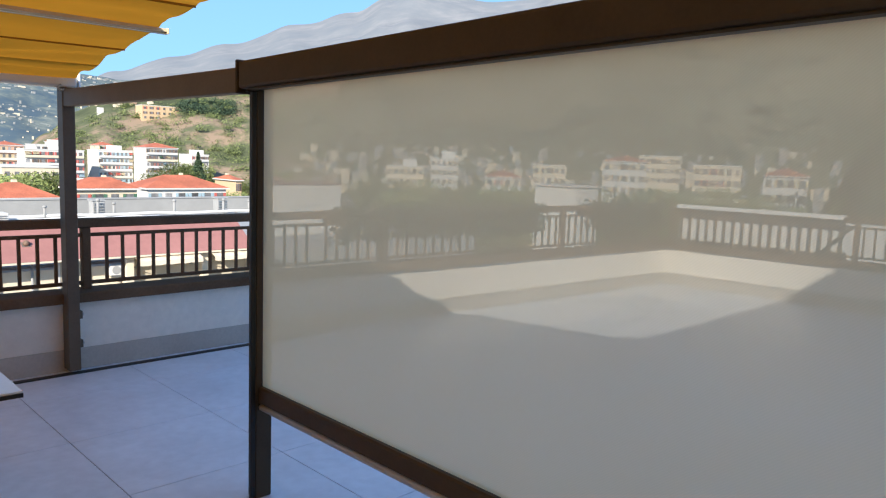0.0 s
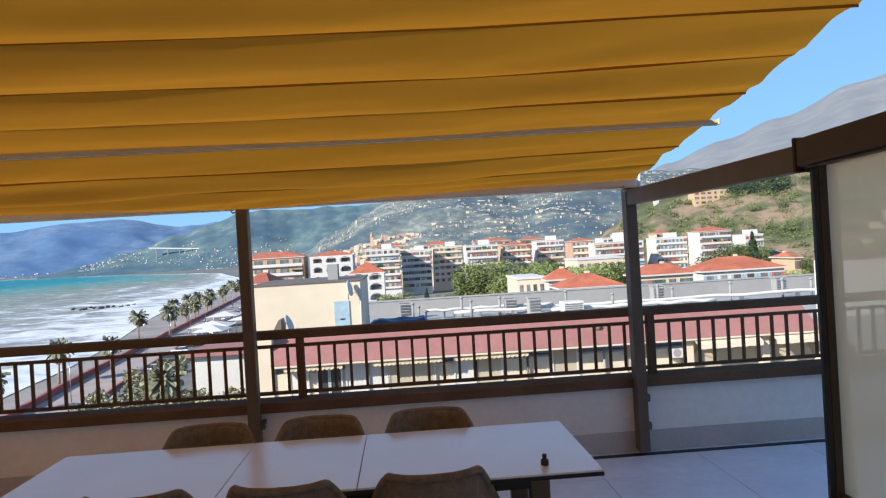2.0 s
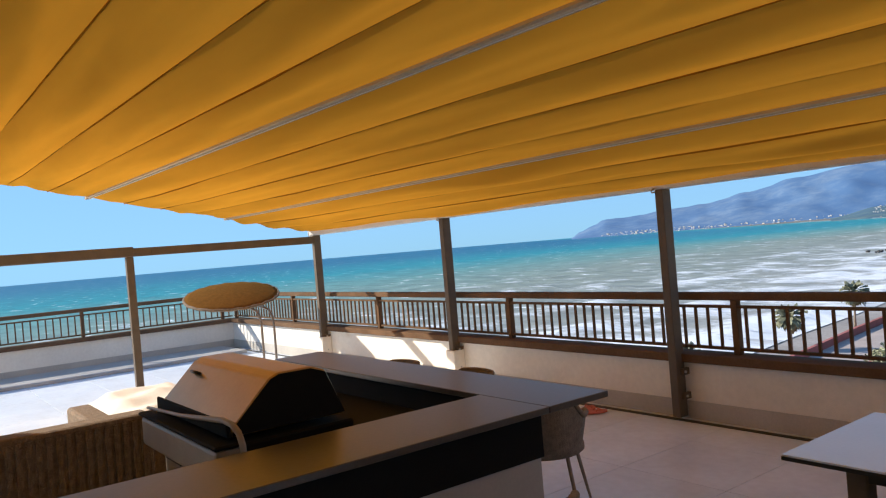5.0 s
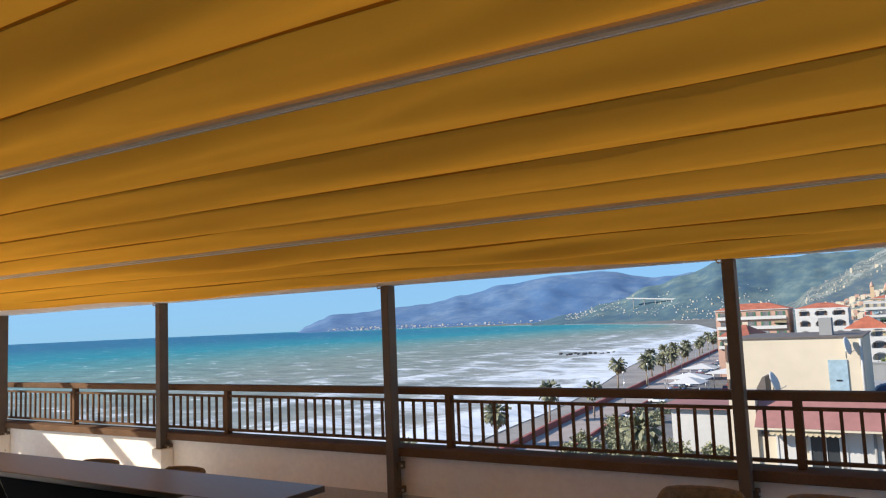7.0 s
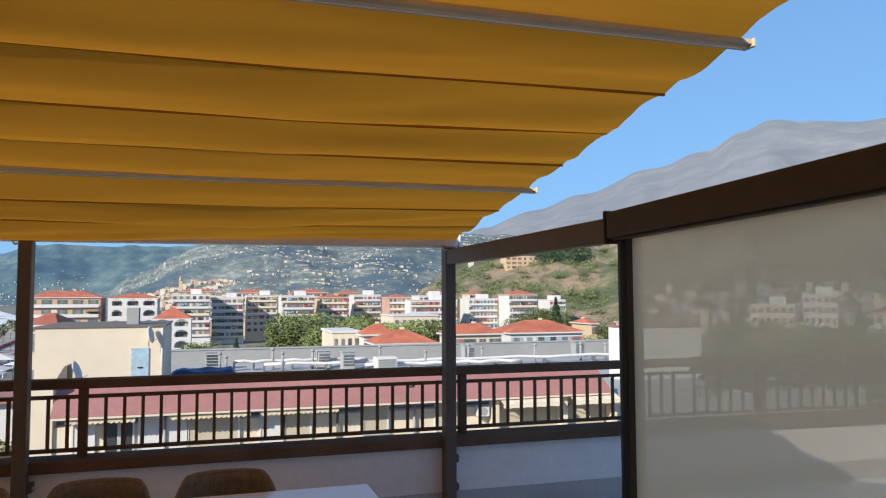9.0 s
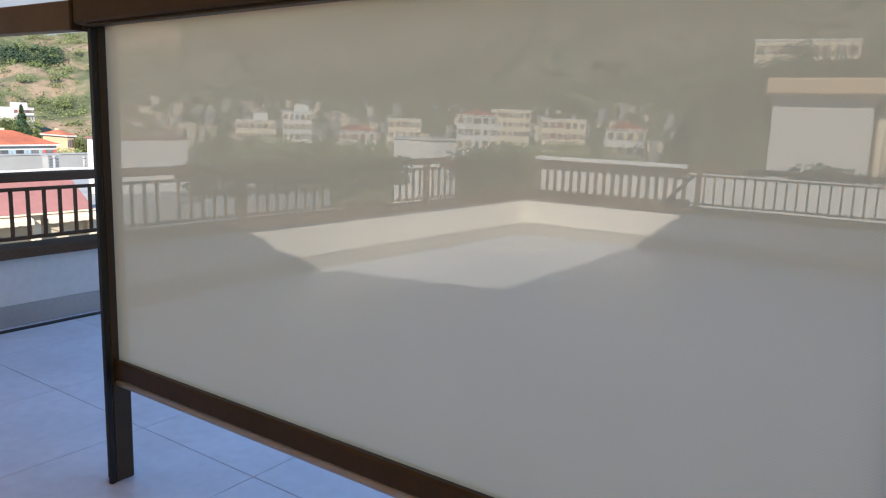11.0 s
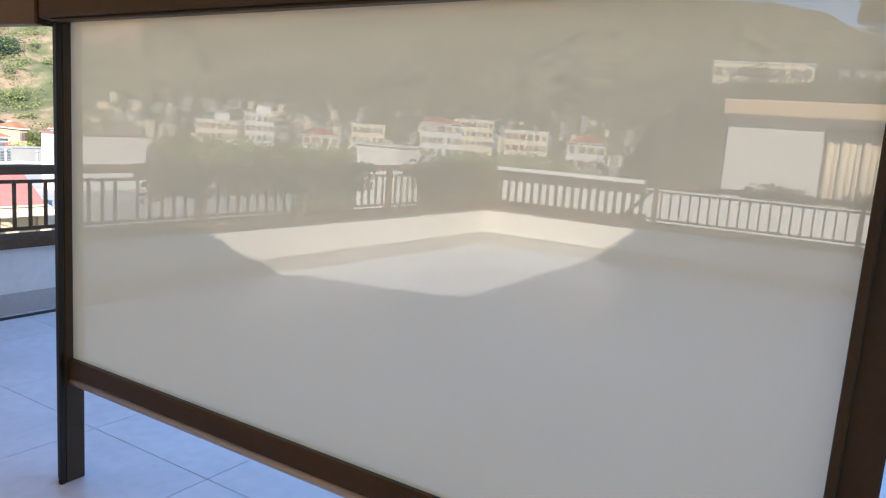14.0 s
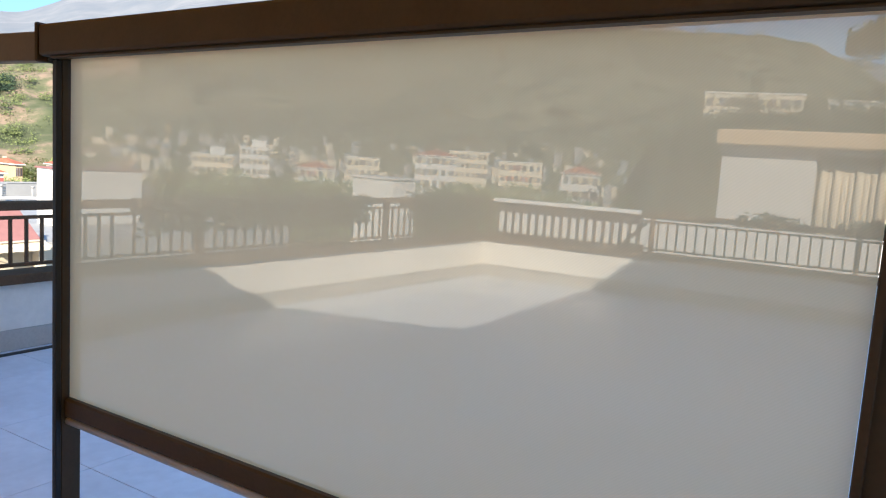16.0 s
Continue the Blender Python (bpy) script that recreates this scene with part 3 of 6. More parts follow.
part("cushion", nbox(-7.25, 0.95, 0.342, -5.54, 1.69, 0.46, bevel=0.04, segs=3), M_CUSHION, sofa, "white seat cushion")


def crumple(u, v):
    x = -8.1 + 1.9 * u
    y = 1.95 + 0.95 * v
    e = min(u, 1 - u, v, 1 - v)
    return (x, y, 0.44 + 0.16 * min(1, e * 6) + 0.05 * noise.noise(Vector((x * 3, y * 3, 2))))


bed = thing("lounge_ottoman", "white cushioned low lounge ottoman in full sun", "ottoman")
part("base", nbox(-8.05, 2.0, 0.0, -6.25, 2.85, 0.40, bevel=0.02), M_WICKER, bed)
part("cushion", sheet(crumple, 26, 16, thick=0.04), M_CUSHION, bed, "rumpled white cushion")

shade = thing("round_sunshade", "round woven tan sunshade on two bent metal tubes", "sunshade")


def dome(u, v):
    a, r = 2 * math.pi * u, 0.74 * v
    return (-11.65 + r * math.cos(a), 4.95 + r * math.sin(a), 1.33 - 0.10 * v ** 2.2 - 0.21 * (0.93 * r * math.cos(a) - 0.36 * r * math.sin(a)) / 0.86 + 0.006 * math.sin(a * 18) * v)


bm = sheet(dome, 54, 10)
bmesh.ops.remove_doubles(bm, verts=bm.verts[:], dist=0.0008)
bm.normal_update()
bmesh.ops.solidify(bm, geom=bm.faces[:], thickness=0.015)
part("canopy", bm, M_WOVEN, shade)
part("rim", tube(bmesh.new(), [dome(i / 48, 1.0) for i in range(48)], 0.022, 8, closed=True), M_WICKER, shade)
for dy in (0.08, 0.28):
    bm = bmesh.new()
    tube(bm, [(-11.35, 4.95 + dy, 1.05), (-11.05, 4.95 + dy, 1.02), (-10.88, 4.95 + dy, 0.99), (-10.77, 4.95 + dy, 0.90), (-10.73, 4.95 + dy, 0.8), (-10.74, 4.95 + dy, 0.0)], 0.02, 8)
    part("pole", bm, M_LEG, shade)
tagged(part("step", nbox(XL + 0.002, YB + 0.3, 0.001, -13.85, 6.0, 0.06, bevel=0.01), M_PLINTH), "low tiled ledge along the seaward parapet", "ledge", kind="structure")

slip = thing("flip_flop", "coral rubber flip-flop lying on the floor by the parapet", "sandal", "pair of flip-flops", at=(-4.93, 5.93, 0.0), rz=60)


def sole(u, v):
    w = 0.042 + 0.012 * math.sin(math.pi * u) - 0.008 * math.cos(2 * math.pi * u)
    return (-0.13 + 0.26 * u, (v - 0.5) * 2 * w * min(1, 6 * min(u, 1 - u) + 0.3), 0.006)


part("sole", sheet(sole, 14, 6, thick=-0.02), M_CORAL, slip)
part("strap", tube(bmesh.new(), [(0.0, -0.045, 0.02), (0.03, -0.03, 0.05), (0.075, 0.0, 0.03), (0.03, 0.03, 0.05), (0.0, 0.045, 0.02)], 0.006, 6), M_CORAL, slip)
copy_thing(slip, pose(-5.06, 5.98, 0.0, 0, 0, 110))

# ---------------------------------------------------------------- beyond the screen: plants, panel, planters
def leaf_cloud(centre_fn, count, size, seed):
    """Many small leaves scattered by centre_fn(random) -> point, in one mesh."""
    rnd = random.Random(seed)
    verts, faces = [], []
    for _ in range(count):
        c = Vector(centre_fn(rnd))
        a = Vector((rnd.gauss(0, 1), rnd.gauss(0, 1), rnd.gauss(0, 1))).normalized()
        b = a.orthogonal().normalized()
        s = size * rnd.uniform(0.6, 1.4)
        k = len(verts)
        verts += [c + a * s, c + b * s * 0.5, c - a * s, c - b * s * 0.5]
        faces.append((k, k + 1, k + 2, k + 3))
    me = bpy.data.meshes.new("leaves")
    me.from_pydata([tuple(v) for v in verts], [], faces)
    return me


def hanging_plant(s0, s1, seed, label):
    th = thing("balcony_plant", label, "plant", "hanging plants on the railing")
    n = Vector((-dirn.y, dirn.x))

    def c(rnd):
        s = rnd.uniform(s0, s1)
        lump = 0.5 + 0.5 * noise.noise(Vector((s * 1.6, seed, 0)))
        z = 1.18 - abs(rnd.gauss(0, 0.22)) * (0.7 + 0.9 * lump) + 0.05 * noise.noise(Vector((s * 5, 1, seed)))
        p = c0 + dirn * s - n * rnd.uniform(-0.14, 0.20)
        return (p.x, p.y, max(z, 0.84 + 0.10 * noise.noise(Vector((s * 4.0, seed, 7))) + rnd.uniform(0, 0.08)))

    me = leaf_cloud(c, int(1500 * (s1 - s0)), 0.034, seed)
    me.materials.append(M_LEAF)
    lv = new("leaves", me)
    lv.parent = th
    ang = math.degrees(math.atan2(dirn.y, dirn.x))
    mid = c0 + dirn * (s0 + s1) / 2
    bm = nbox(-(s1 - s0) / 2, -0.09, 1.0, (s1 - s0) / 2, 0.09, 1.14, bevel=0.01)
    tr = part("trough", bm, M_BLACK, th)
    tr.matrix_basis = pose(mid.x - n.x * -0.14, mid.y - n.y * -0.14, 0, 0, 0, ang)
    return th


hanging_plant(0.15, 3.05, 1, "dense green trailing plant hung along the railing")
hanging_plant(4.05, 5.1, 2, "green trailing plant hung near the railing's corner")
hanging_plant(5.25, 5.55, 4, "small green trailing plant at the railing's corner")

panel = thing("windbreak_panel", "white sheet windbreak fixed behind the railing", "windbreak")
for a, b, top in ((0.12, 2.30, 1.155),):
    p, q = e0 + dE * a - Vector((dE.y, -dE.x)) * 0.06, e0 + dE * b - Vector((dE.y, -dE.x)) * 0.06
    part("sheet", wall_bm(p, q, 0.61, top, 0.012), M_WPANEL, panel)
    # plain white strip added in front of the handrail
    p, q = e0 + dE * a + Vector((dE.y, -dE.x)) * 0.068, e0 + dE * b + Vector((dE.y, -dE.x)) * 0.068
    part("top_strip", wall_bm(p, q, 1.105, top, 0.012), M_WPANEL, panel, "white strip along the inner side of the handrail")

# ================================================================ outside: ground, sea, hills
GZ = -20.0
M_GROUND = mat("town_ground", (0.16, 0.155, 0.135), 0.95, var=0.3, scale=0.02, fine=0.3, bump=0.0)
M_ASPHALT = mat("asphalt", (0.17, 0.16, 0.155), 0.9, var=0.15, scale=0.2, fine=3, bump=0.0)
M_PAVE = mat("promenade_paving", (0.36, 0.30, 0.27), 0.9, var=0.12, scale=0.3, fine=4, bump=0.0)
M_BEACH = mat("grey_shingle_beach", (0.27, 0.245, 0.225), 0.95, var=0.25, scale=0.08, fine=2, bump=0.0)
M_REDWALL = mat("red_promenade_wall", (0.33, 0.10, 0.085), 0.9, var=0.15, scale=0.5, bump=0.0)
M_FRESHGREEN = mat("green_verge", (0.10, 0.14, 0.045), 0.9, var=0.4, scale=0.4, fine=3, bump=0.0)


def ramp_material(name, stops, scale, detail=8, rough=0.95, scale2=None, stretch=(1, 1, 1)):
    """Ground cover whose colour runs through the stops by a noise of real size."""
    m = bpy.data.materials.new(name)
    m.use_nodes = True
    N, L = m.node_tree.nodes, m.node_tree.links
    b = N["Principled BSDF"]
    b.inputs["Roughness"].default_value = rough
    b.inputs["Specular IOR Level"].default_value = 0.1
    geo = N.new("ShaderNodeNewGeometry")
    mp = N.new("ShaderNodeMapping")
    mp.inputs["Scale"].default_value = stretch
    L.new(geo.outputs["Position"], mp.inputs["Vector"])
    t = N.new("ShaderNodeTexNoise")
    t.inputs["Scale"].default_value, t.inputs["Detail"].default_value, t.inputs["Roughness"].default_value = scale, detail, 0.62
    L.new(mp.outputs[0], t.inputs["Vector"])
    fac = t.outputs["Fac"]
    if scale2:  # woods and clearings, far larger than the grain
        big = N.new("ShaderNodeTexNoise")
        big.inputs["Scale"].default_value, big.inputs["Detail"].default_value = scale2, 4
        L.new(geo.outputs["Position"], big.inputs["Vector"])
        both = N.new("ShaderNodeMix")
        both.inputs["Factor"].default_value = 0.5
        L.new(t.outputs["Fac"], both.inputs["A"])
        L.new(big.outputs["Fac"], both.inputs["B"])
        fac = both.outputs["Result"]
    r = N.new("ShaderNodeValToRGB")
    el = r.color_ramp.elements
    while len(el) < len(stops):
        el.new(0.5)
    for e, (p, c) in zip(el, stops):
        e.position, e.color = p, (*c, 1)
    L.new(fac, r.inputs[0])
    L.new(r.outputs[0], b.inputs["Base Color"])
    return m


M_HILL_NEAR = ramp_material("scrub_hill_with_ochre_rock", [(0.38, (0.070, 0.082, 0.045)), (0.47, (0.110, 0.122, 0.066)), (0.52, (0.160, 0.150, 0.092)), (0.56, (0.28, 0.205, 0.145))], 0.06, 12, stretch=(1, 1, 1.2), scale2=0.017)
# the blue cast of the next two hills is haze put into the colour
M_HILL_TOWN = ramp_material("terraced_hill_hazed", [(0.40, (0.082, 0.120, 0.148)), (0.48, (0.118, 0.152, 0.158)), (0.54, (0.175, 0.20, 0.18)), (0.62, (0.29, 0.31, 0.29))], 0.09, 12, stretch=(1, 0.10, 2.2), scale2=0.008)
M_HILL_FAR = ramp_material("far_wooded_hill_hazed", [(0.40, (0.070, 0.125, 0.175)), (0.5, (0.095, 0.155, 0.175)), (0.60, (0.16, 0.215, 0.21))], 0.03, 12, stretch=(1, 0.4, 1.4), scale2=0.0045)
# distance haze is mixed into the blue and grey of both mountains
M_MTN_BLUE = ramp_material("hazed_blue_mountain", [(0.40, (0.085, 0.165, 0.30)), (0.5, (0.11, 0.19, 0.315)), (0.62, (0.16, 0.235, 0.34))], 0.02, 12, stretch=(1, 0.8, 1.3), scale2=0.003)
M_MTN_GREY = ramp_material("hazed_grey_mountain", [(0.36, (0.185, 0.205, 0.228)), (0.5, (0.215, 0.228, 0.242)), (0.64, (0.275, 0.275, 0.28))], 0.012, 12, scale2=0.004)
M_HILL_WOOD = ramp_material("wooded_slope", [(0.38, (0.066, 0.076, 0.052)), (0.5, (0.088, 0.10, 0.066)), (0.62, (0.13, 0.132, 0.088))], 0.06, 10, scale2=0.015)

tagged(part("ground", nbox(-4600, -4600, GZ - 3, 4600, 4600, GZ), M_GROUND), "flat built-up coastal ground below the terrace", "ground", kind="structure")

# shoreline, nearest first
SHORE = [(-62, -600), (-72, 40), (-86, 135), (-118, 450), (-158, 770), (-300, 1250), (-620, 1750), (-1000, 2150), (-1700, 2600), (-2600, 3100), (-3200, 3700), (-3300, 4600)]


def shore_x(y):
    for (xa, ya), (xb, yb) in zip(SHORE, SHORE[1:]):
        if y <= yb:
            return xa + (xb - xa) * (y - ya) / (yb - ya)
    return SHORE[-1][0]


def strip(name, a, b, y0, y1, z, material, label, cat, n=60, kind="structure"):
    """A strip along the shore between the offsets a and b inland of the waterline."""
    bm = bmesh.new()
    prev = None
    for i in range(n + 1):
        y = y0 + (y1 - y0) * (i / n) ** 1.6
        s = shore_x(y)
        cur = (bm.verts.new((s + a, y, z)), bm.verts.new((s + b, y, z)))
        if prev:
            bm.faces.new((prev[0], prev[1], cur[1], cur[0]))
        prev = cur
    return tagged(part(name, bm, material), label, cat, kind=kind)


# rows of surf, swell and open water
m = bpy.data.materials.new("stormy_sea")
m.use_nodes = True
N, L = m.node_tree.nodes, m.node_tree.links
B = N["Principled BSDF"]
B.inputs["Roughness"].default_value = 0.45
B.inputs["Specular IOR Level"].default_value = 0.1
geo = N.new("ShaderNodeNewGeometry")
att = N.new("ShaderNodeAttribute")
att.attribute_name = "offshore"
col = N.new("ShaderNodeValToRGB")
el = col.color_ramp.elements
for _ in range(4):
    el.new(0.5)
for e, (p, c) in zip(el, [(0.0, (0.36, 0.34, 0.31)), (0.06, (0.28, 0.275, 0.235)), (0.20, (0.23, 0.255, 0.195)), (0.34, (0.12, 0.26, 0.225)), (0.50, (0.012, 0.225, 0.25)), (1.0, (0.008, 0.12, 0.21))]):
    e.position, e.color = p, (*c, 1)
mpw = N.new("ShaderNodeMapping")
mpw.inputs["Scale"].default_value = (0.62, 0.92, 1)
mpw.inputs["Rotation"].default_value = (0, 0, radians(4))
L.new(geo.outputs["Position"], mpw.inputs["Vector"])
wob = N.new("ShaderNodeTexNoise")
wob.inputs["Scale"].default_value, wob.inputs["Detail"].default_value = 0.012, 4
L.new(mpw.outputs[0], wob.inputs["Vector"])
addw = N.new("ShaderNodeMath")
addw.operation = "MULTIPLY_ADD"
L.new(wob.outputs["Fac"], addw.inputs[0])
addw.inputs[1].default_value = 0.10
subw = N.new("ShaderNodeMath")
subw.operation = "SUBTRACT"
L.new(att.outputs["Fac"], subw.inputs[0])
subw.inputs[1].default_value = 0.05
L.new(subw.outputs[0], addw.inputs[2])
L.new(addw.outputs[0], col.inputs[0])
foam = N.new("ShaderNodeTexNoise")
foam.inputs["Scale"].default_value, foam.inputs["Detail"].default_value, foam.inputs["Roughness"].default_value = 0.060, 14, 0.74
foam.inputs["Distortion"].default_value = 0.6
L.new(mpw.outputs[0], foam.inputs["Vector"])
lim = N.new("ShaderNodeValToRGB")
el = lim.color_ramp.elements
for _ in range(3):
    el.new(0.5)
for e, (p, v) in zip(el, [(0.0, 0.37), (0.07, 0.497), (0.16, 0.58), (0.28, 0.635), (1.0, 0.63)]):
    e.position, e.color = p, (v, v, v, 1)
L.new(att.outputs["Fac"], lim.inputs[0])
att2 = N.new("ShaderNodeAttribute")
att2.attribute_name = "surf"
more = N.new("ShaderNodeMath")
more.operation = "MULTIPLY_ADD"
L.new(att2.outputs["Fac"], more.inputs[0])
more.inputs[1].default_value = 0.10
L.new(foam.outputs["Fac"], more.inputs[2])
cut = N.new("ShaderNodeMath")
cut.operation = "SUBTRACT"
L.new(more.outputs[0], cut.inputs[0])
L.new(lim.outputs[0], cut.inputs[1])
amt = N.new("ShaderNodeMapRange")
amt.inputs["From Min"].default_value, amt.inputs["From Max"].default_value = -0.02, 0.10
L.new(cut.outputs[0], amt.inputs["Value"])
mixc = N.new("ShaderNodeMix")
mixc.data_type = "RGBA"
caps = N.new("ShaderNodeTexNoise")  # small whitecaps far out, and wave shade between them put into the colour
caps.inputs["Scale"].default_value, caps.inputs["Detail"].default_value, caps.inputs["Roughness"].default_value = 0.10, 6, 0.6
mpc = N.new("ShaderNodeMapping")
mpc.inputs["Scale"].default_value = (0.42, 0.75, 1)
mpc.inputs["Rotation"].default_value = (0, 0, radians(35))
L.new(geo.outputs["Position"], mpc.inputs["Vector"])
L.new(mpc.outputs[0], caps.inputs["Vector"])
capw = N.new("ShaderNodeMapRange")
capw.inputs["From Min"].default_value, capw.inputs["From Max"].default_value = 0.635, 0.655
L.new(caps.outputs["Fac"], capw.inputs["Value"])
trough = N.new("ShaderNodeMapRange")
trough.inputs["From Min"].default_value, trough.inputs["From Max"].default_value = 0.33, 0.62
trough.inputs["To Min"].default_value, trough.inputs["To Max"].default_value = 0.72, 1.18
L.new(caps.outputs["Fac"], trough.inputs["Value"])
wave_shaded = N.new("ShaderNodeVectorMath")
wave_shaded.operation = "SCALE"
L.new(col.outputs[0], wave_shaded.inputs[0])
L.new(trough.outputs[0], wave_shaded.inputs["Scale"])
white = N.new("ShaderNodeMath")
white.operation = "MAXIMUM"
L.new(amt.outputs[0], white.inputs[0])
L.new(capw.outputs[0], white.inputs[1])
L.new(white.outputs[0], mixc.inputs["Factor"])
L.new(wave_shaded.outputs[0], mixc.inputs["A"])
mixc.inputs["B"].default_value = (0.74, 0.75, 0.76, 1)
L.new(mixc.outputs["Result"], B.inputs["Base Color"])
chop = N.new("ShaderNodeTexNoise")
chop.inputs["Scale"].default_value, chop.inputs["Detail"].default_value = 0.16, 5
L.new(mpw.outputs[0], chop.inputs["Vector"])
cb = N.new("ShaderNodeBump")
cb.inputs["Strength"].default_value, cb.inputs["Distance"].default_value = 0.6, 2.0
L.new(chop.outputs["Fac"], cb.inputs["Height"])
L.new(cb.outputs[0], B.inputs["Normal"])
M_SEA = m

bm = bmesh.new()
lay = bm.verts.layers.float.new("offshore")
surf = bm.verts.layers.float.new("surf")
offs = [0, 3, 6, 9, 12, 16, 20, 24, 28, 33, 38, 44, 50, 56, 63, 70, 78, 87, 97, 108, 120, 134, 150, 168, 190, 215, 245, 280, 330, 400, 500, 650, 900, 1300, 2000, 3200, 4400]
ys = [-900 + 40 * i for i in range(22)] + [-20 + 9 * i for i in range(60)] + [520 + 40 * i for i in range(20)] + [1330 + 130 * i for i in range(26)]
grid = []
for y in ys:
    row = []
    for k, o in enumerate(offs):
        t_ = min(1, max(0, (y - 150) / 200))
        x = shore_x(y) - o + 16 * (1 - t_ * t_ * (3 - 2 * t_))
        swell = 0.0
        if 4 < o < 330:
            crest = math.sin(o * 0.16 + 1.6 * noise.noise(Vector((y * 0.012, 3.3, o * 0.004))) * 2 + y * 0.006)
            swell = max(0.0, crest) ** 2 * 1.5 * (0.35 + 0.65 * abs(noise.noise(Vector((y * 0.02, o * 0.02, 1)))) * 2) * max(0.2, 1 - o / 420)
        v = bm.verts.new((max(x, -4600), y, GZ + 0.35 + swell))
        v[surf] = min(1.0, swell * 0.9)
        v[lay] = min(1.0, ((o / 1500) ** 0.75 if o > 0 else 0.0) + min(0.34, max(0.0, y - 650) / 2600) * min(1.0, o / 60))
        row.append(v)
    grid.append(row)
for A, C in zip(grid, grid[1:]):
    for i in range(len(offs) - 1):
        bm.faces.new((A[i], A[i + 1], C[i + 1], C[i])).smooth = True
bmesh.ops.dissolve_degenerate(bm, dist=0.001, edges=bm.edges[:])
tagged(part("water", bm, M_SEA), "rough turquoise sea with rows of white surf", "sea", kind="structure")

M_ROCK = mat("dark_wet_rock", (0.05, 0.045, 0.042), 0.6, var=0.3, scale=0.5, bump=0.0)
rnd = random.Random(77)
for cx, cy, n in ((-161, 392, 7), (-157, 398, 5), (-146, 398, 4), (-152, 395, 2), (-170, 402, 2)):
    for _ in range(n):
        rx, ry, size = cx + rnd.uniform(-4.5, 4.5), cy + rnd.uniform(-6, 6), rnd.uniform(0.5, 1.15)
        bm = bmesh.new()
        bmesh.ops.create_icosphere(bm, subdivisions=2, radius=size)
        for v in bm.verts:
            v.co *= 1 + 0.5 * noise.noise(v.co * 1.3 + Vector((rx, ry, 0)))
            v.co.z *= 0.7
        rock = part("rock", bm, M_ROCK)
        rock.matrix_basis = pose(rx, ry, GZ + 0.9, 0, 0, rnd.uniform(0, 360))
        tagged(rock, "dark wet boulder awash in the white surf", "rock", "boulders in the surf")

strip("beach", -1.0, 26.0, -600, 900, GZ + 0.2, M_BEACH, "grey shingle beach along the sea", "beach")
PROM = 26.0
strip("pavement", PROM, PROM + 9.0, -600, 900, GZ + 0.9, M_PAVE, "pinkish paved seaside promenade", "pavement")
strip("road", PROM + 9.0, PROM + 30.0, -600, 900, GZ + 0.6, M_ASPHALT, "grey seafront road with parking bays", "road")


def shore_wall(off, y0, y1, h, t, name, material, label):
    bm = bmesh.new()
    prev = None
    n = 70
    for i in range(n + 1):
        y = y0 + (y1 - y0) * (i / n) ** 1.5
        s = shore_x(y) + off
        cur = [bm.verts.new(c) for c in ((s, y, GZ), (s + t, y, GZ), (s + t, y, GZ + h), (s, y, GZ + h))]
        if prev:
            for k in range(4):
                bm.faces.new((prev[k], prev[(k + 1) % 4], cur[(k + 1) % 4], cur[k]))
        prev = cur
    return tagged(part(name, bm, material), label, "wall", kind="structure")


shore_wall(PROM - 0.6, -300, 700, 2.0, 0.6, "sea_wall", M_REDWALL, "low red-painted sea wall along the promenade")
shore_wall(PROM + 8.8, -300, 700, 1.15, 0.4, "kerb", M_REDWALL, "dark red kerb between promenade and road")

CAM0 = Vector((0.1, 0.5, 1.7))


def hill(name, crest, d_foot, d_crest, material, label, rough=0.08, nr=26, foot=GZ, seed=0, back=1.25, power=1.0):
    """A ridge round the place: crest gives bearing (degrees left of north) and height angle."""
    crest = sorted(crest)
    az0, az1 = crest[0][0], crest[-1][0]
    n = int((az1 - az0) / 0.35)
    bm = bmesh.new()
    g = []
    for i in range(n + 1):
        az = az0 + (az1 - az0) * i / n
        for (a, ea), (b, eb) in zip(crest, crest[1:]):
            if a <= az <= b:
                s = (az - a) / (b - a)
                e = ea + (eb - ea) * (s * s * (3 - 2 * s))
                break
        e += 0.25 * rough * 10 * noise.noise(Vector((az * 0.8, seed, 0))) * min(1, max(e, 0))
        row = []
        for j in range(nr + 1):
            s = j / nr
            d = d_foot + (d_crest - d_foot) * s
            top = CAM0.z + d_crest * math.tan(radians(e))
            if s <= 1:
                z = foot + (top - foot) * (s ** power)
            else:
                z = top - (top - foot) * (s - 1) * 4
            x, y = CAM0.x - d * math.sin(radians(az)), CAM0.y + d * math.cos(radians(az))
            k = 6.0 / d_crest
            amp = (top - foot) * rough * math.sin(math.pi * min(1, s)) * 2.2
            z += amp * (noise.noise(Vector((x * k * 2, y * k * 2, seed))) + 0.5 * noise.noise(Vector((x * k * 6, y * k * 6, seed))))
            row.append(bm.verts.new((x, y, z)))
        g.append(row)
    for A, C in zip(g, g[1:]):
        for j in range(nr):
            bm.faces.new((A[j], A[j + 1], C[j + 1], C[j])).smooth = True
    return tagged(part(name, bm, material), label, "hill", kind="structure")


hill("backdrop_headland", [(43.4, -0.35), (42.6, 0.15), (41.6, 0.55), (40.7, 0.95), (38.6, 1.0), (36, 1.25), (33.5, 1.45), (30.7, 2.0), (27, 2.7), (23.5, 3.15), (20, 3.3), (16, 2.6), (13, 2.9), (8, 3.2), (0, 3.0)], 3500, 4300, M_MTN_BLUE, "distant headland and mountains beyond the bay, coloured haze blue", 0.06, seed=3)
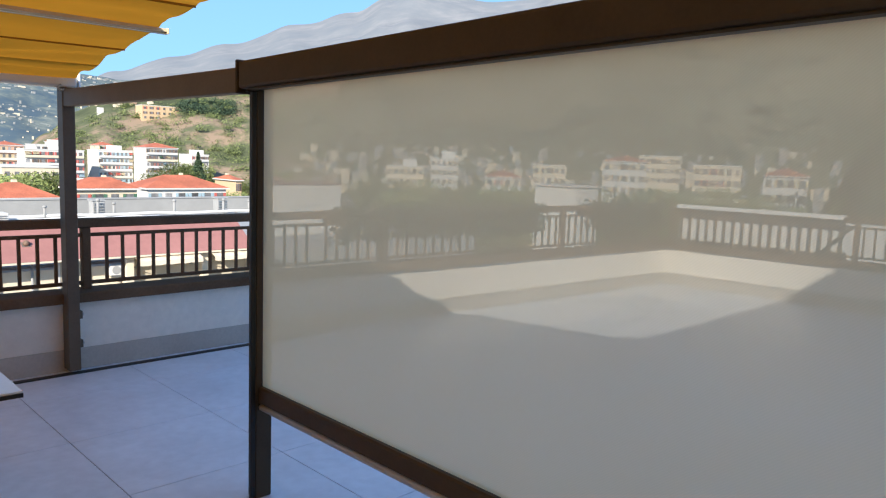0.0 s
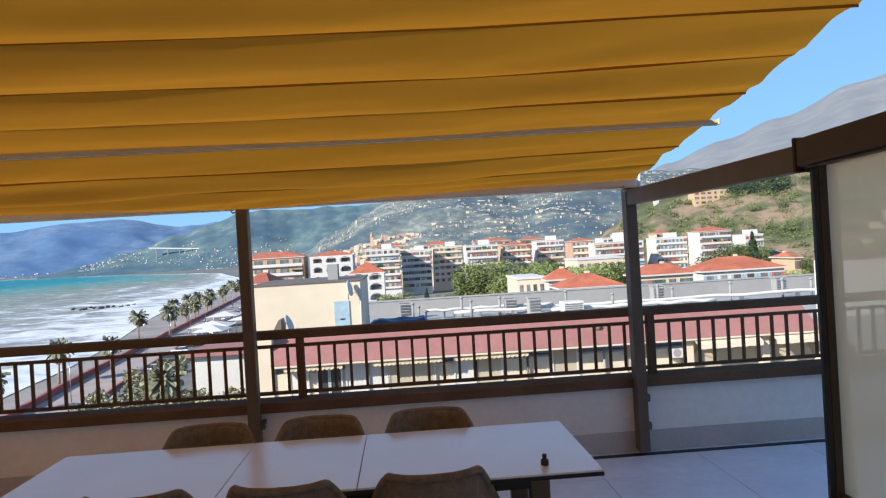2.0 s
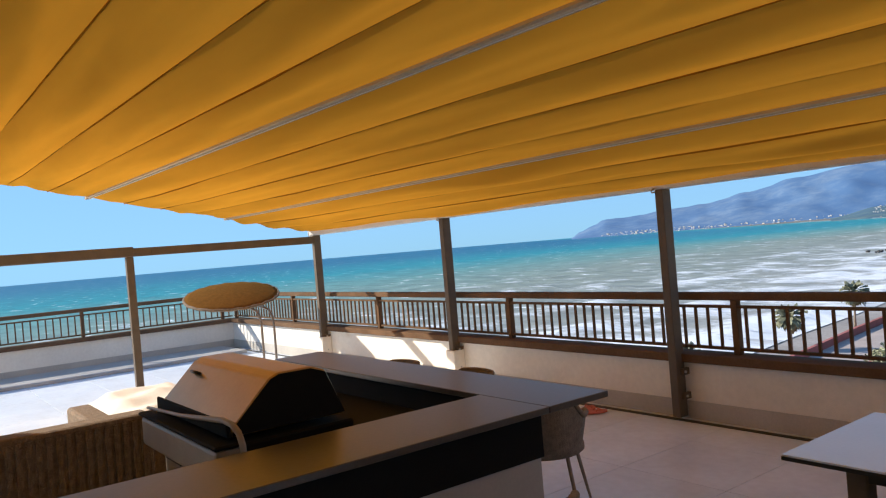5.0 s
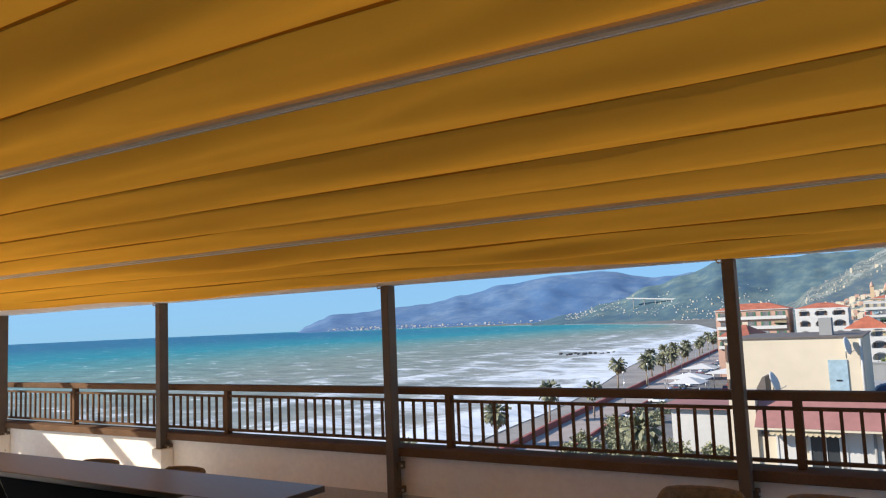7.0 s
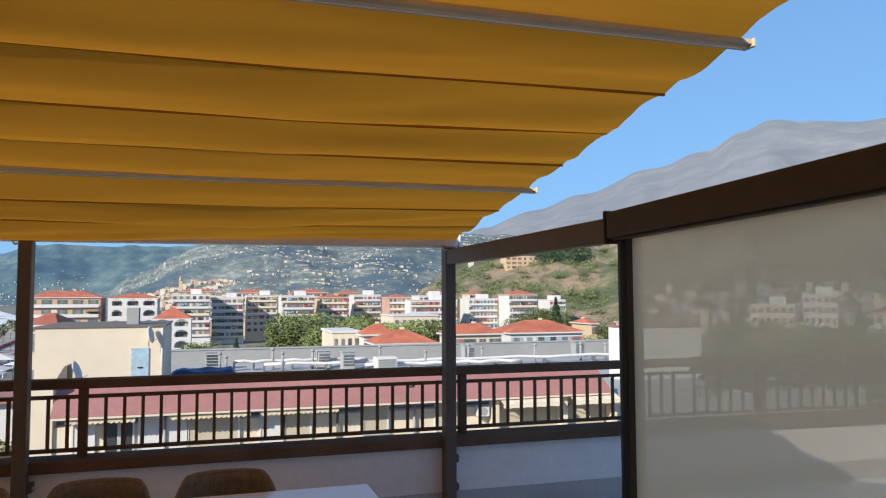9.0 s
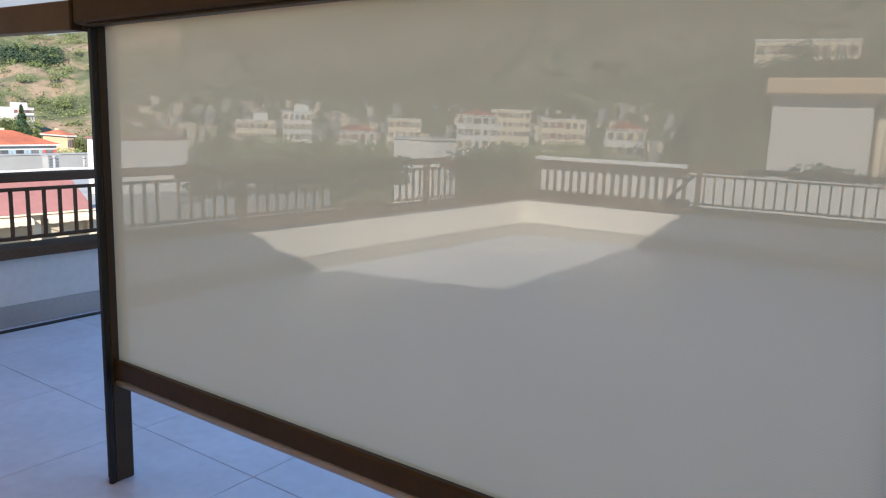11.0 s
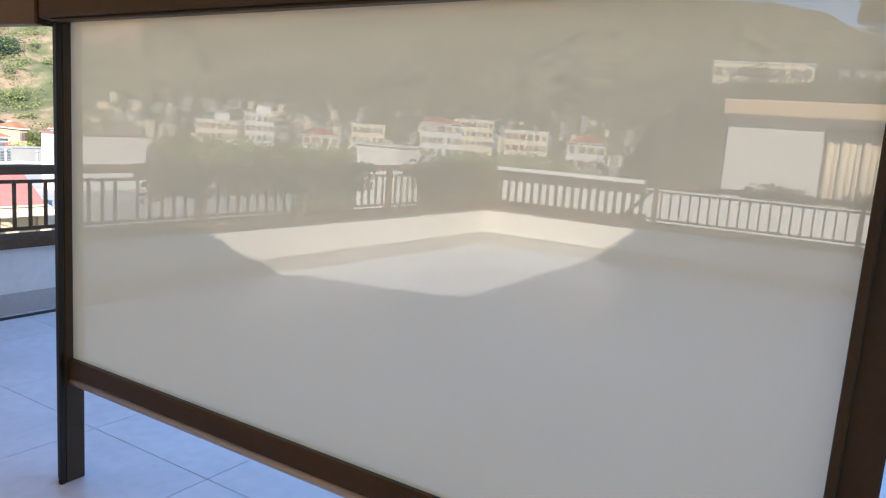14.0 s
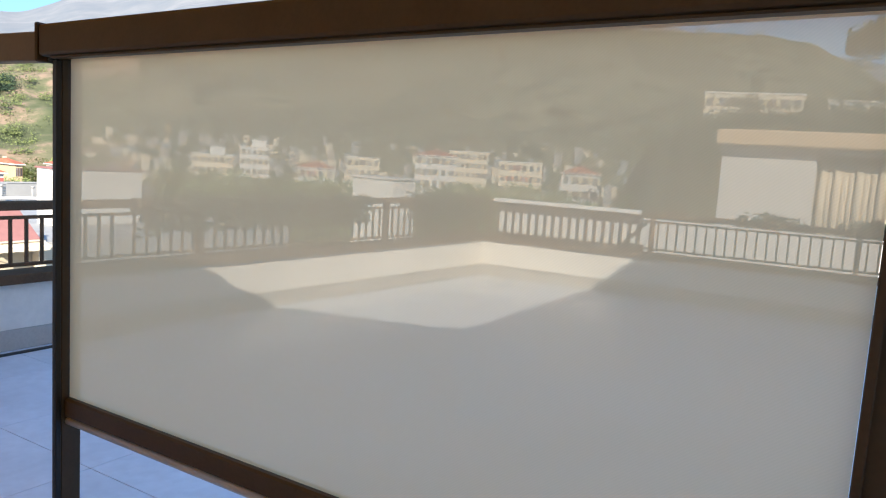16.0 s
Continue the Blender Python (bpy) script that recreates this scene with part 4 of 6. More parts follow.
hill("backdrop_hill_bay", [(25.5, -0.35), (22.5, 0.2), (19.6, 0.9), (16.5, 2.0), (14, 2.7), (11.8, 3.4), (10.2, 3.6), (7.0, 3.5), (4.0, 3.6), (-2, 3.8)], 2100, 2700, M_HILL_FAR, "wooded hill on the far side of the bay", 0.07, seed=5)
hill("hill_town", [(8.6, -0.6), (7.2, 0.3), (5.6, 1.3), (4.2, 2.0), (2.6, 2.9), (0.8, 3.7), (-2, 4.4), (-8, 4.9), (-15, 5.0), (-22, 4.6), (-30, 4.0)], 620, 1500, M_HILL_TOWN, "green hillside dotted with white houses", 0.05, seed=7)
hill("hill_scrub", [(-14.5, -0.4), (-16.0, 0.7), (-17.6, 2.2), (-20, 3.3), (-23, 4.0), (-27, 4.3), (-31, 5.0), (-36, 6.4)], 390, 580, M_HILL_NEAR, "steep scrub hill with ochre rock faces", 0.045, seed=9, power=0.9)
hill("hill_wooded", [(-34, 5.9), (-40, 7.0), (-50, 8.3), (-58, 9.4), (-66, 10.0), (-71, 10.1), (-76, 10.0), (-80, 9.9), (-83, 9.4), (-86, 8.1), (-88, 6.8), (-95, 6.0), (-120, 5)], 390, 582, M_HILL_WOOD, "wooded slope behind the terrace", 0.045, seed=9, power=0.9)
hill("hill_knoll", [(-70, -4.0), (-74, 2.2), (-77, 4.3), (-80, 4.8), (-88, 4.9), (-94, 4.5), (-104, 1.0)], 92, 150, M_HILL_WOOD, "wooded knoll with villas near the terrace", 0.03, seed=21)
hill("backdrop_mountain", [(-12, 1.0), (-17, 3.6), (-20.5, 5.2), (-24, 6.4), (-28, 7.6), (-33, 9.3), (-37, 10.4), (-39.5, 11.6), (-41.4, 12.2), (-43.5, 11.9), (-47, 11.5), (-50, 11.7), (-53.5, 13.2), (-57.3, 13.8), (-62, 13.2), (-70, 11.4), (-80, 9.0), (-95, 7.0)], 1400, 3900, M_MTN_GREY, "high limestone mountain with haze in its grey colour", 0.025, seed=11)

# ================================================================ buildings
WALLS = {
    "white": mat("white_render", (0.60, 0.585, 0.56), 0.9, var=0.06, scale=0.1, fine=1.5, bump=0.0),
    "cream": mat("cream_render", (0.64, 0.55, 0.42), 0.9, var=0.06, scale=0.1, fine=1.5, bump=0.0),
    "pink": mat("salmon_render", (0.52, 0.32, 0.24), 0.9, var=0.08, scale=0.1, fine=1.5, bump=0.0),
    "ochre": mat("ochre_render", (0.57, 0.41, 0.255), 0.9, var=0.08, scale=0.1, fine=1.5, bump=0.0),
    "grey": mat("grey_render", (0.30, 0.30, 0.295), 0.9, var=0.08, scale=0.2, fine=2, bump=0.0),
}
M_REDROOF = mat("terracotta_roof_tiles", (0.44, 0.13, 0.07), 0.85, var=0.22, scale=0.5, fine=5, bump=0.0)
M_MAROON = mat("maroon_roof_band", (0.315, 0.142, 0.126), 0.8, var=0.12, scale=0.3, fine=4, bump=0.0)
M_FLATROOF = mat("grey_flat_roof", (0.34, 0.34, 0.335), 0.9, var=0.15, scale=0.2, fine=2, bump=0.0)
M_PTRIM = mat("dark_coping", (0.14, 0.115, 0.10), 0.8, bump=0.0)
M_FARGLASS = mat("town_window", (0.15, 0.15, 0.155), 0.4, var=0.5, scale=0.25, fine=2, bump=0.0, piece=0.6)
M_GLASS = glass("dark_window_glass", (0.045, 0.05, 0.055), 0.15)
M_SHUT = {"blue": mat("blue_shutter", (0.32, 0.44, 0.51), 0.7, bump=0.0), "green": mat("green_shutter", (0.07, 0.16, 0.10), 0.7, bump=0.0), "brown": mat("brown_shutter", (0.16, 0.10, 0.07), 0.7, bump=0.0), "red": mat("red_awning", (0.50, 0.12, 0.10), 0.8, bump=0.0), "tan": mat("tan_blind", (0.50, 0.42, 0.28), 0.8, bump=0.0)}
_cache = {}


def shared(key, make, material):
    if key not in _cache:
        _cache[key] = mesh_of(key.split("|")[0], make(), material)
    return _cache[key]


def building(x0, x1, y, depth, z1, floors, bays, wall="white", roof="flat", shut="brown", balcony=True, arches=False, storey=3.0, label="", z0=GZ, rise=2.2, rz=0.0, group="town buildings", only=None):
    """A block facing the terrace: body, roof, and a window, shutter or balcony for each bay and storey."""
    w = x1 - x0
    th = thing("apartment_building" if floors > 2 else "house", label, "building", group, at=((x0 + x1) / 2, y, 0), rz=rz)
    part("wall", nbox(-w / 2, 0, z0, w / 2, depth, z1), WALLS[wall], th)
    if roof == "flat":
        rf = part("roof", nbox(-w / 2 - 0.15, -0.15, z1, w / 2 + 0.15, depth + 0.15, z1 + 0.3), WALLS["white"], th)
        if floors > 3:
            for k in range(max(1, int(w / 14))):
                hx = -w / 2 + (k + 0.6) * w / max(1, int(w / 14)) - 2
                part("roof_hut", nbox(hx, depth * 0.25, z1 + 0.301, hx + 4.5, depth * 0.7, z1 + 2.4), WALLS["white"], rf)
    else:
        bm = bmesh.new()
        o = 0.4
        r = min(w, depth) / 2
        a = [bm.verts.new(c) for c in ((-w / 2 - o, -o, z1), (w / 2 + o, -o, z1), (w / 2 + o, depth + o, z1), (-w / 2 - o, depth + o, z1))]
        ex = max(0.3, w / 2 - r)
        t = [bm.verts.new(c) for c in ((-ex, depth / 2, z1 + rise), (ex, depth / 2, z1 + rise))]
        bm.faces.new((a[0], a[1], t[1], t[0]))
        bm.faces.new((a[1], a[2], t[1]))
        bm.faces.new((a[2], a[3], t[0], t[1]))
        bm.faces.new((a[3], a[0], t[0]))
        bm.faces.new(a[::-1])
        rf = part("roof", bm, M_REDROOF, th)
        part("eave_board", nbox(-w / 2 - o, -o, z1 - 0.22, w / 2 + o, depth + o, z1 - 0.004), WALLS["white"], th)
        part("chimney", nbox(ex * 0.5 - 0.25, depth * 0.55, z1 + rise * 0.5, ex * 0.5 + 0.25, depth * 0.55 + 0.5, z1 + rise + 0.25), WALLS["cream"], rf)
    bw = w / bays
    rnd = random.Random(int(x0 * 7 + y))
    ww, wh = min(1.5, bw * 0.5), storey * 0.5
    for f in range(floors):
        zb = z1 - (f + 1) * storey + 0.75
        for b in range(bays):
            if only and (f, b) not in only:
                continue
            cx = -w / 2 + (b + 0.5) * bw
            win = again("window", shared(f"window|{ww:.2f}{wh:.2f}", lambda: nbox(-ww / 2, -0.05, 0, ww / 2, 0.02, wh), M_FARGLASS), th, (cx, 0, zb))
            if shut and rnd.random() < 0.75:
                s = shut if rnd.random() < 0.7 else rnd.choice(["tan", "brown", "red"])
                leaf = shared(f"shutter|{s}{ww:.2f}{wh:.2f}", lambda: nbox(-ww * 0.2, -0.10, 0, ww * 0.2, -0.04, wh), M_SHUT[s])
                for side in (-1, 1):
                    again("shutter", leaf, th, (cx + side * (ww * 0.71 + 0.02), 0, zb))
            if arches:
                again("arch", shared(f"arch|{bw:.2f}{storey:.2f}", lambda: arch_bm(bw, storey), WALLS["white"]), th, (cx, -1.4, zb - 0.75))
        if balcony and not only:
            part("balcony", box(nbox(-w / 2 + 0.4, -0.8, zb - 0.85, w / 2 - 0.4, 0.01, zb - 0.70), -w / 2 + 0.4, -0.8, zb - 0.70, w / 2 - 0.4, -0.7, zb + 0.15), WALLS["white"] if rnd.random() < 0.7 else WALLS["cream"], th)
            for b in range(bays):
                if rnd.random() < 0.22:
                    s = rnd.choice(["red", "tan", "green", "blue"])
                    again("sun_blind", shared(f"blind|{s}{bw:.2f}", lambda: blind_bm(bw * 0.8), M_SHUT[s]), th, (-w / 2 + (b + 0.5) * bw, 0, zb + wh + 0.1))
    return th


def arch_bm(bw, h):
    """One bay of an arched loggia front."""
    bm = bmesh.new()
    r = bw * 0.38
    pts = [(-bw / 2, 0), (-r, 0), (-r, h * 0.45)]
    pts += [(-r * math.cos(a), h * 0.45 + r * 0.8 * math.sin(a)) for a in [math.pi * k / 8 for k in range(1, 8)]]
    pts += [(r, h * 0.45), (r, 0), (bw / 2, 0), (bw / 2, h), (-bw / 2, h)]
    f = bm.faces.new([bm.verts.new((x, 0, z)) for x, z in pts])
    r2 = bmesh.ops.extrude_face_region(bm, geom=[f])
    for v in r2["geom"]:
        if isinstance(v, bmesh.types.BMVert):
            v.co.y += 0.3
    box(bm, -bw / 2, -0.02, 0.0, bw / 2, 0.1, h * 0.30)
    return bm


def blind_bm(w):
    bm = bmesh.new()
    a = [bm.verts.new(c) for c in ((-w / 2, -0.02, 0), (w / 2, -0.02, 0), (w / 2, -1.2, -0.7), (-w / 2, -1.2, -0.7), (w / 2, -1.2, -1.0), (-w / 2, -1.2, -1.0))]
    bm.faces.new(a[:4])
    bm.faces.new((a[3], a[2], a[4], a[5]))
    bmesh.ops.solidify(bm, geom=bm.faces[:], thickness=0.04)
    return bm


building(-53.79, -32.53, 250, 12, 1.47, 4, 5, label="salmon apartment block with balconies and a low red roof", wall='pink', roof='hip', rise=2.0, shut='green')
building(-30.28, -16.17, 250, 11, 1.09, 4, 3, label="white apartment block with arched loggias and a red roof", wall='white', roof='hip', rise=1.6, arches=True, balcony=False, storey=3.2)
building(-14.38, -12.51, 70, 8, -0.61, 2, 2, label="small house with a red tiled hip roof", wall='cream', roof='hip', rise=0.9, balcony=False)
building(-14.93, -5.2, 215, 9, -4.35, 4, 2, label="white house with arched balconies under a red hip roof", wall='white', roof='hip', rise=3.0, arches=True, balcony=False, storey=2.9)
building(-16.47, -0.49, 340, 14, 2.39, 6, 6, label="white apartment block with rows of balconies", wall='white', roof='flat', rise=1.5, shut='tan')
building(0.04, 14.01, 354, 14, 0.81, 6, 5, label="white apartment block with rows of balconies", wall='white', roof='flat', rise=1.5, shut='brown')
building(15.69, 30.2, 368, 14, 1.89, 6, 5, label="cream apartment block with rows of balconies", wall='cream', roof='flat', rise=1.5, shut='tan')
building(29.6, 44.17, 340, 14, 1.62, 6, 6, label="white apartment block with rows of balconies", wall='white', roof='flat', rise=1.5, shut='brown')
building(48.08, 62.1, 354, 14, 0.81, 6, 6, label="pale ochre apartment block with red roof", wall='ochre', roof='hip', rise=1.5, shut='tan')
building(67.59, 81.31, 368, 14, 1.89, 6, 6, label="white apartment block with rows of balconies", wall='white', roof='flat', rise=1.5, shut='brown')
building(78.76, 89.32, 340, 14, 0.85, 6, 5, label="salmon apartment block with red roof", wall='pink', roof='hip', rise=1.5, shut='tan')
building(97.23, 113.15, 354, 14, 1.35, 6, 6, label="white apartment block with rows of balconies", wall='white', roof='flat', rise=1.5, shut='brown')
building(86.45, 109.23, 330, 14, -0.62, 6, 8, label="long white apartment block with red sun blinds", wall='white', roof='flat', rise=2.2, shut='red')
building(119.86, 134.75, 344, 14, -0.2, 6, 8, label="white apartment block with blue balconies", wall='white', roof='flat', rise=2.2, shut='blue')
building(135.27, 149.79, 330, 14, 1.87, 6, 8, label="tall white apartment block with a red roof", wall='white', roof='hip', rise=2.2, shut='brown')
building(163.06, 171.82, 344, 14, -0.98, 6, 5, label="white apartment block with dark balconies", wall='white', roof='flat', rise=2.2, shut='brown')
building(-17.18, 1.94, 420, 14, 4.13, 5, 5, label="apartment block with a red roof in the second row", wall='ochre', roof='hip', rise=1.8)
building(11.89, 30.64, 420, 14, 3.5, 5, 5, label="apartment block with a red roof in the second row", wall='cream', roof='hip', rise=1.8)
building(41.54, 62.52, 420, 14, 3.5, 5, 5, label="apartment block with a red roof in the second row", wall='pink', roof='hip', rise=1.8)
building(67.9, 81.65, 420, 14, 3.18, 5, 5, label="apartment block with a red roof in the second row", wall='ochre', roof='hip', rise=1.8)
building(123.9, 132.66, 420, 14, 3.18, 5, 5, label="apartment block with a red roof in the second row", wall='white', roof='hip', rise=1.8)
building(146.96, 154.97, 420, 14, 2.23, 5, 5, label="apartment block with a red roof in the second row", wall='cream', roof='hip', rise=1.8)
building(35.79, 45.3, 150, 12, -2.62, 2, 6, label="long cream flat-roofed building", wall='cream', shut=None, balcony=False)
building(15.56, 19.29, 100, 10, -3.28, 2, 4, label="low cream flat-roofed building", wall='cream', shut=None, balcony=False)
building(19.0, 22.88, 96, 3, -3.3, 2, 3, label="white house with a red tiled hip roof", wall='white', roof='hip', rise=1.3, shut='green', balcony=False)
building(19.0, 26.29, 88, 6, -4.01, 1, 4, label="low house with a broad red tiled roof", wall='cream', roof='hip', rise=1.5, shut=None, balcony=False)
building(32.0, 39.71, 100, 5.0, -3.70, 2, 4, label="cream house with a red tiled hip roof", wall='cream', roof='hip', rise=1.35, shut='green', balcony=False)
building(43.2, 55.2, 105, 8, -3.95, 2, 6, label="white villa with blue shutters and a broad red hip roof", wall='white', roof='hip', rise=1.75, shut='blue', balcony=False)
building(75.8, 77.05, 140, 9, -4.24, 2, 3, label="ochre house with a red roof", wall='ochre', roof='hip', rise=0.9, shut='brown', balcony=False)
building(95.5, 99.5, 160, 4, -4.9, 2, 3, label="stone house with a tan roof on the slope", wall='cream', roof='hip', rise=0.9, shut='brown', balcony=False)
building(192.0, 229.0, 474, 10, 28.2, 3, 9, label="long orange apartment house on top of the hill", wall="ochre", roof="flat", shut="brown", balcony=False, z0=10)

# ---------------------------------------------------------------- the block across the street
block = thing("neighbour_building", "cream building across the street with a maroon sloped roof edge", "building")
part("wall", nbox(-5.6, 28.0, GZ, 16.9, 50.0, -2.60), WALLS["cream"], block)
part("flat_roof", nbox(-5.6, 28.6, -2.596, 16.9, 50.0, -2.50), M_FLATROOF, block, "pale grey flat roof")
bm = bmesh.new()
a = [bm.verts.new(c) for c in ((-4.75, 27.25, -2.18), (15.55, 27.25, -2.18), (15.55, 28.75, -1.18), (-4.75, 28.75, -1.18))]
bm.faces.new(a)
bm.normal_update()
bmesh.ops.solidify(bm, geom=bm.faces[:], thickness=0.10)
band = part("sloped_roof", bm, M_MAROON, block, "maroon tiled roof slope along the eaves")
part("gutter", nbox(-4.75, 27.19, -2.25, 15.55, 27.249, -2.19), WALLS["cream"], band)
part("ridge_cap", nbox(-4.78, 28.70, -1.20, 15.58, 28.95, -1.12), M_MAROON, band)
part("corner_wall", nbox(-5.62, 27.9, GZ, -4.78, 28.6, -1.05), WALLS["cream"], block)
# recess beige with its shade mixed in; the panels lie flat on the facade
M_RECESS = mat("loggia_recess_shade", (0.46, 0.40, 0.30), 0.9, var=0.08, scale=0.6, bump=0.0)
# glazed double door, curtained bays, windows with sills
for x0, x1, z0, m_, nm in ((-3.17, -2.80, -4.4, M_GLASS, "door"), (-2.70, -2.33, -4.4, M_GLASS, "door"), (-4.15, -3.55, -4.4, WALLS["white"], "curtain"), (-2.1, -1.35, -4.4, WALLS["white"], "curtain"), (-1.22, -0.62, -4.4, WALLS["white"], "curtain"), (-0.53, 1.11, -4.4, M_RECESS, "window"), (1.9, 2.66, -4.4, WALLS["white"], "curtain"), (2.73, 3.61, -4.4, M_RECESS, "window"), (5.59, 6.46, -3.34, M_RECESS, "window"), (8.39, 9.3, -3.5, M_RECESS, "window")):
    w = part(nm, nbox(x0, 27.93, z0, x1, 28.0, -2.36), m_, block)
    part("frame", box(box(nbox(x0 - 0.06, 27.90, z0, x0, 27.995, -2.30), x1, 27.90, z0, x1 + 0.06, 27.995, -2.30), x0 - 0.06, 27.90, -2.36, x1 + 0.06, 27.995, -2.30), WALLS["white"], w)
    if z0 > -4:
        part("sill", nbox(x0 - 0.1, 27.82, z0 - 0.07, x1 + 0.1, 27.995, z0 - 0.001), WALLS["white"], w)
for x in (-1.31, 4.60, 7.5):
    part("downpipe", tube(bmesh.new(), [(x, 27.88, -5.0), (x, 27.88, -2.28)], 0.045, 8), M_PTRIM if x > 4 and x < 5 else WALLS["grey"], block)
for x0, x1 in ((-4.3, -2.2), (-1.1, 1.5), (1.85, 4.55)):
    bm = bmesh.new()
    n = int((x1 - x0) / 0.16)
    prev = None
    for i in range(n * 4 + 1):
        x = x0 + (x1 - x0) * i / (n * 4)
        cur = (bm.verts.new((x, 27.3, -2.25)), bm.verts.new((x, 27.26, -2.38 - 0.05 * abs(math.sin(math.pi * i / 4)))))
        if prev:
            bm.faces.new((prev[0], prev[1], cur[1], cur[0]))
        prev = cur
    bm.normal_update()
    bmesh.ops.solidify(bm, geom=bm.faces[:], thickness=0.015)
    part("valance", bm, M_SHUT["tan"], block, "scalloped cloth valance")
part("loggia", nbox(10.7, 27.90, -4.8, 15.5, 27.995, -2.30), M_RECESS, block, "flat tan panel with the loggia's shade in its colour")
for x in (10.5, 13.4, 15.6):
    part("pier", nbox(x, 27.45, GZ, x + 0.26, 27.899, -2.28), WALLS["cream"], block)
for x0, x1 in ((10.75, 13.2), (13.7, 15.75)):
    bm = bmesh.new()
    n = 10
    rows = []
    for k in range(n + 1):  # lightly pleated fabric with a hanging front edge
        x, dip = x0 + (x1 - x0) * k / n, 0.02 * (k % 2)
        rows.append([bm.verts.new(c) for c in ((x, 27.5, -2.22), (x, 26.98, -2.40 - dip), (x, 26.97, -2.55 - dip))])
    for A, C in zip(rows, rows[1:]):
        for k in range(2):
            bm.faces.new((A[k], C[k], C[k + 1], A[k + 1]))
    bm.normal_update()
    bmesh.ops.solidify(bm, geom=bm.faces[:], thickness=0.02)
    part("sun_blind", bm, WALLS["cream"], block, "cream fabric sun blind with a hanging edge")
    for x in (x0 + 0.15, x1 - 0.15):
        part("blind_arm", tube(bmesh.new(), [(x, 27.85, -2.75), (x, 27.0, -2.44)], 0.015, 6), M_STEEL, block)
part("balcony_rail", nbox(10.8, 26.9, -3.45, 15.6, 26.96, -3.38), M_STEEL, block)
for i in range(17):
    part("baluster", nbox(10.85 + i * 0.29, 26.92, -4.5, 10.88 + i * 0.29, 26.95, -3.451), M_STEEL, block)
part("balcony_floor", nbox(10.5, 26.8, -4.65, 15.9, 28.0, -4.501), WALLS["cream"], block)
# unidentified brown spot on the roof, given the shape of a vent cap
cap = thing("roof_vent", "small rust-brown object of unknown kind on the maroon roof slope", "vent")
part("hood", lathe(bmesh.new(), [(0.10, 0.0), (0.11, 0.06), (0.08, 0.12), (0.03, 0.15)], sides=10), M_SHUT["brown"], cap)
part("foot_plate", nbox(-0.14, -0.12, -0.03, 0.14, 0.12, 0.0), M_PTRIM, cap)
cap.matrix_basis = pose(7.37, 27.98, -1.68, 33, 0, 0)
unit = thing("wall_air_unit", "white air conditioning box on the cream facade", "air conditioner")
part("case", nbox(9.95, 27.55, -2.92, 10.40, 27.898, -2.52, bevel=0.02), WALLS["white"], unit)
part("fan_grille", tube(bmesh.new(), [(10.17, 27.548, -2.72), (10.17, 27.535, -2.72)], 0.15, 14), WALLS["grey"], unit)
part("bracket", nbox(10.0, 27.6, -2.97, 10.35, 27.898, -2.921), M_STEEL, unit)

tower = thing("stair_tower", "cream rooftop stair tower with a pale blue door", "building")
part("wall", nbox(-6.6, 34.0, -2.495, -1.73, 40.0, 0.45), WALLS["cream"], tower)
part("coping", nbox(-6.66, 33.94, 0.45, -1.67, 40.06, 0.51), M_PTRIM, tower)
part("door", nbox(-3.0, 33.95, -2.45, -2.32, 34.0, -0.42), M_SHUT["blue"], tower, "pale blue metal door")
part("handle", nbox(-2.75, 33.92, -1.25, -2.55, 33.949, -1.2), M_EDGE, tower)
bm = bmesh.new()
tube(bm, [(-1.80, 33.93, -2.4), (-1.80, 33.93, 0.4)], 0.05, 8)
part("downpipe", bm, M_GREY, tower)
tagged(part("chimney_block", nbox(-3.36, 35.5, 0.511, -2.88, 36.3, 1.22), WALLS["grey"]), "grey concrete chimney block on the tower roof", "chimney")


def dish(at, size, rz, tilt, label):
    th = thing("satellite_dish", label, "satellite dish", "satellite dishes", at=at, rz=rz)

    def f(u, v):
        a, r = 2 * math.pi * u, size * v
        p = Vector((r * math.cos(a), 0.28 * size * v * v, r * 1.1 * math.sin(a)))
        p.rotate(Euler((radians(tilt), 0, 0)))
        return p

    part("reflector", sheet(f, 24, 6, thick=0.012), WALLS["white"], th)
    part("arm", tube(bmesh.new(), [(0, 0.0, -size * 0.9), (0, -size * 0.8, -size * 0.45)], 0.015, 6), M_STEEL, th)
    part("mast", tube(bmesh.new(), [(0, 0.1, 0), (0, 0.16, -size * 0.8), (0, 0.16, -size * 1.6)], 0.025, 6), M_STEEL, th)


dish((-2.15, 33.6, 0.16), 0.32, 75, -12, "white satellite dish on the tower's corner")
dish((-4.55, 31.5, -1.05), 0.38, 80, -20, "white satellite dish on the lower roof")
shed = thing("roof_hatch", "brown slanted roof hatch on the flat roof", "roof hatch")
bm = bmesh.new()
a = [bm.verts.new(c) for c in ((-5.9, 31.0, -2.49), (-4.9, 31.0, -2.49), (-4.9, 32.2, -2.49), (-5.9, 32.2, -2.49), (-5.0, 31.0, -0.85), (-4.9, 31.0, -0.85), (-4.9, 32.2, -0.85), (-5.0, 32.2, -0.85))]
for f in ((0, 1, 2, 3), (4, 5, 6, 7), (0, 1, 5, 4), (1, 2, 6, 5), (2, 3, 7, 6), (3, 0, 4, 7)):
    bm.faces.new([a[i] for i in f])
part("body", bm, M_PTRIM, shed)

back = part("parapet_wall", nbox(-2.4, 49.0, -2.496, 29.0, 49.4, -1.62), WALLS["grey"])
tagged(back, "long grey rendered roof parapet", "wall", kind="structure")
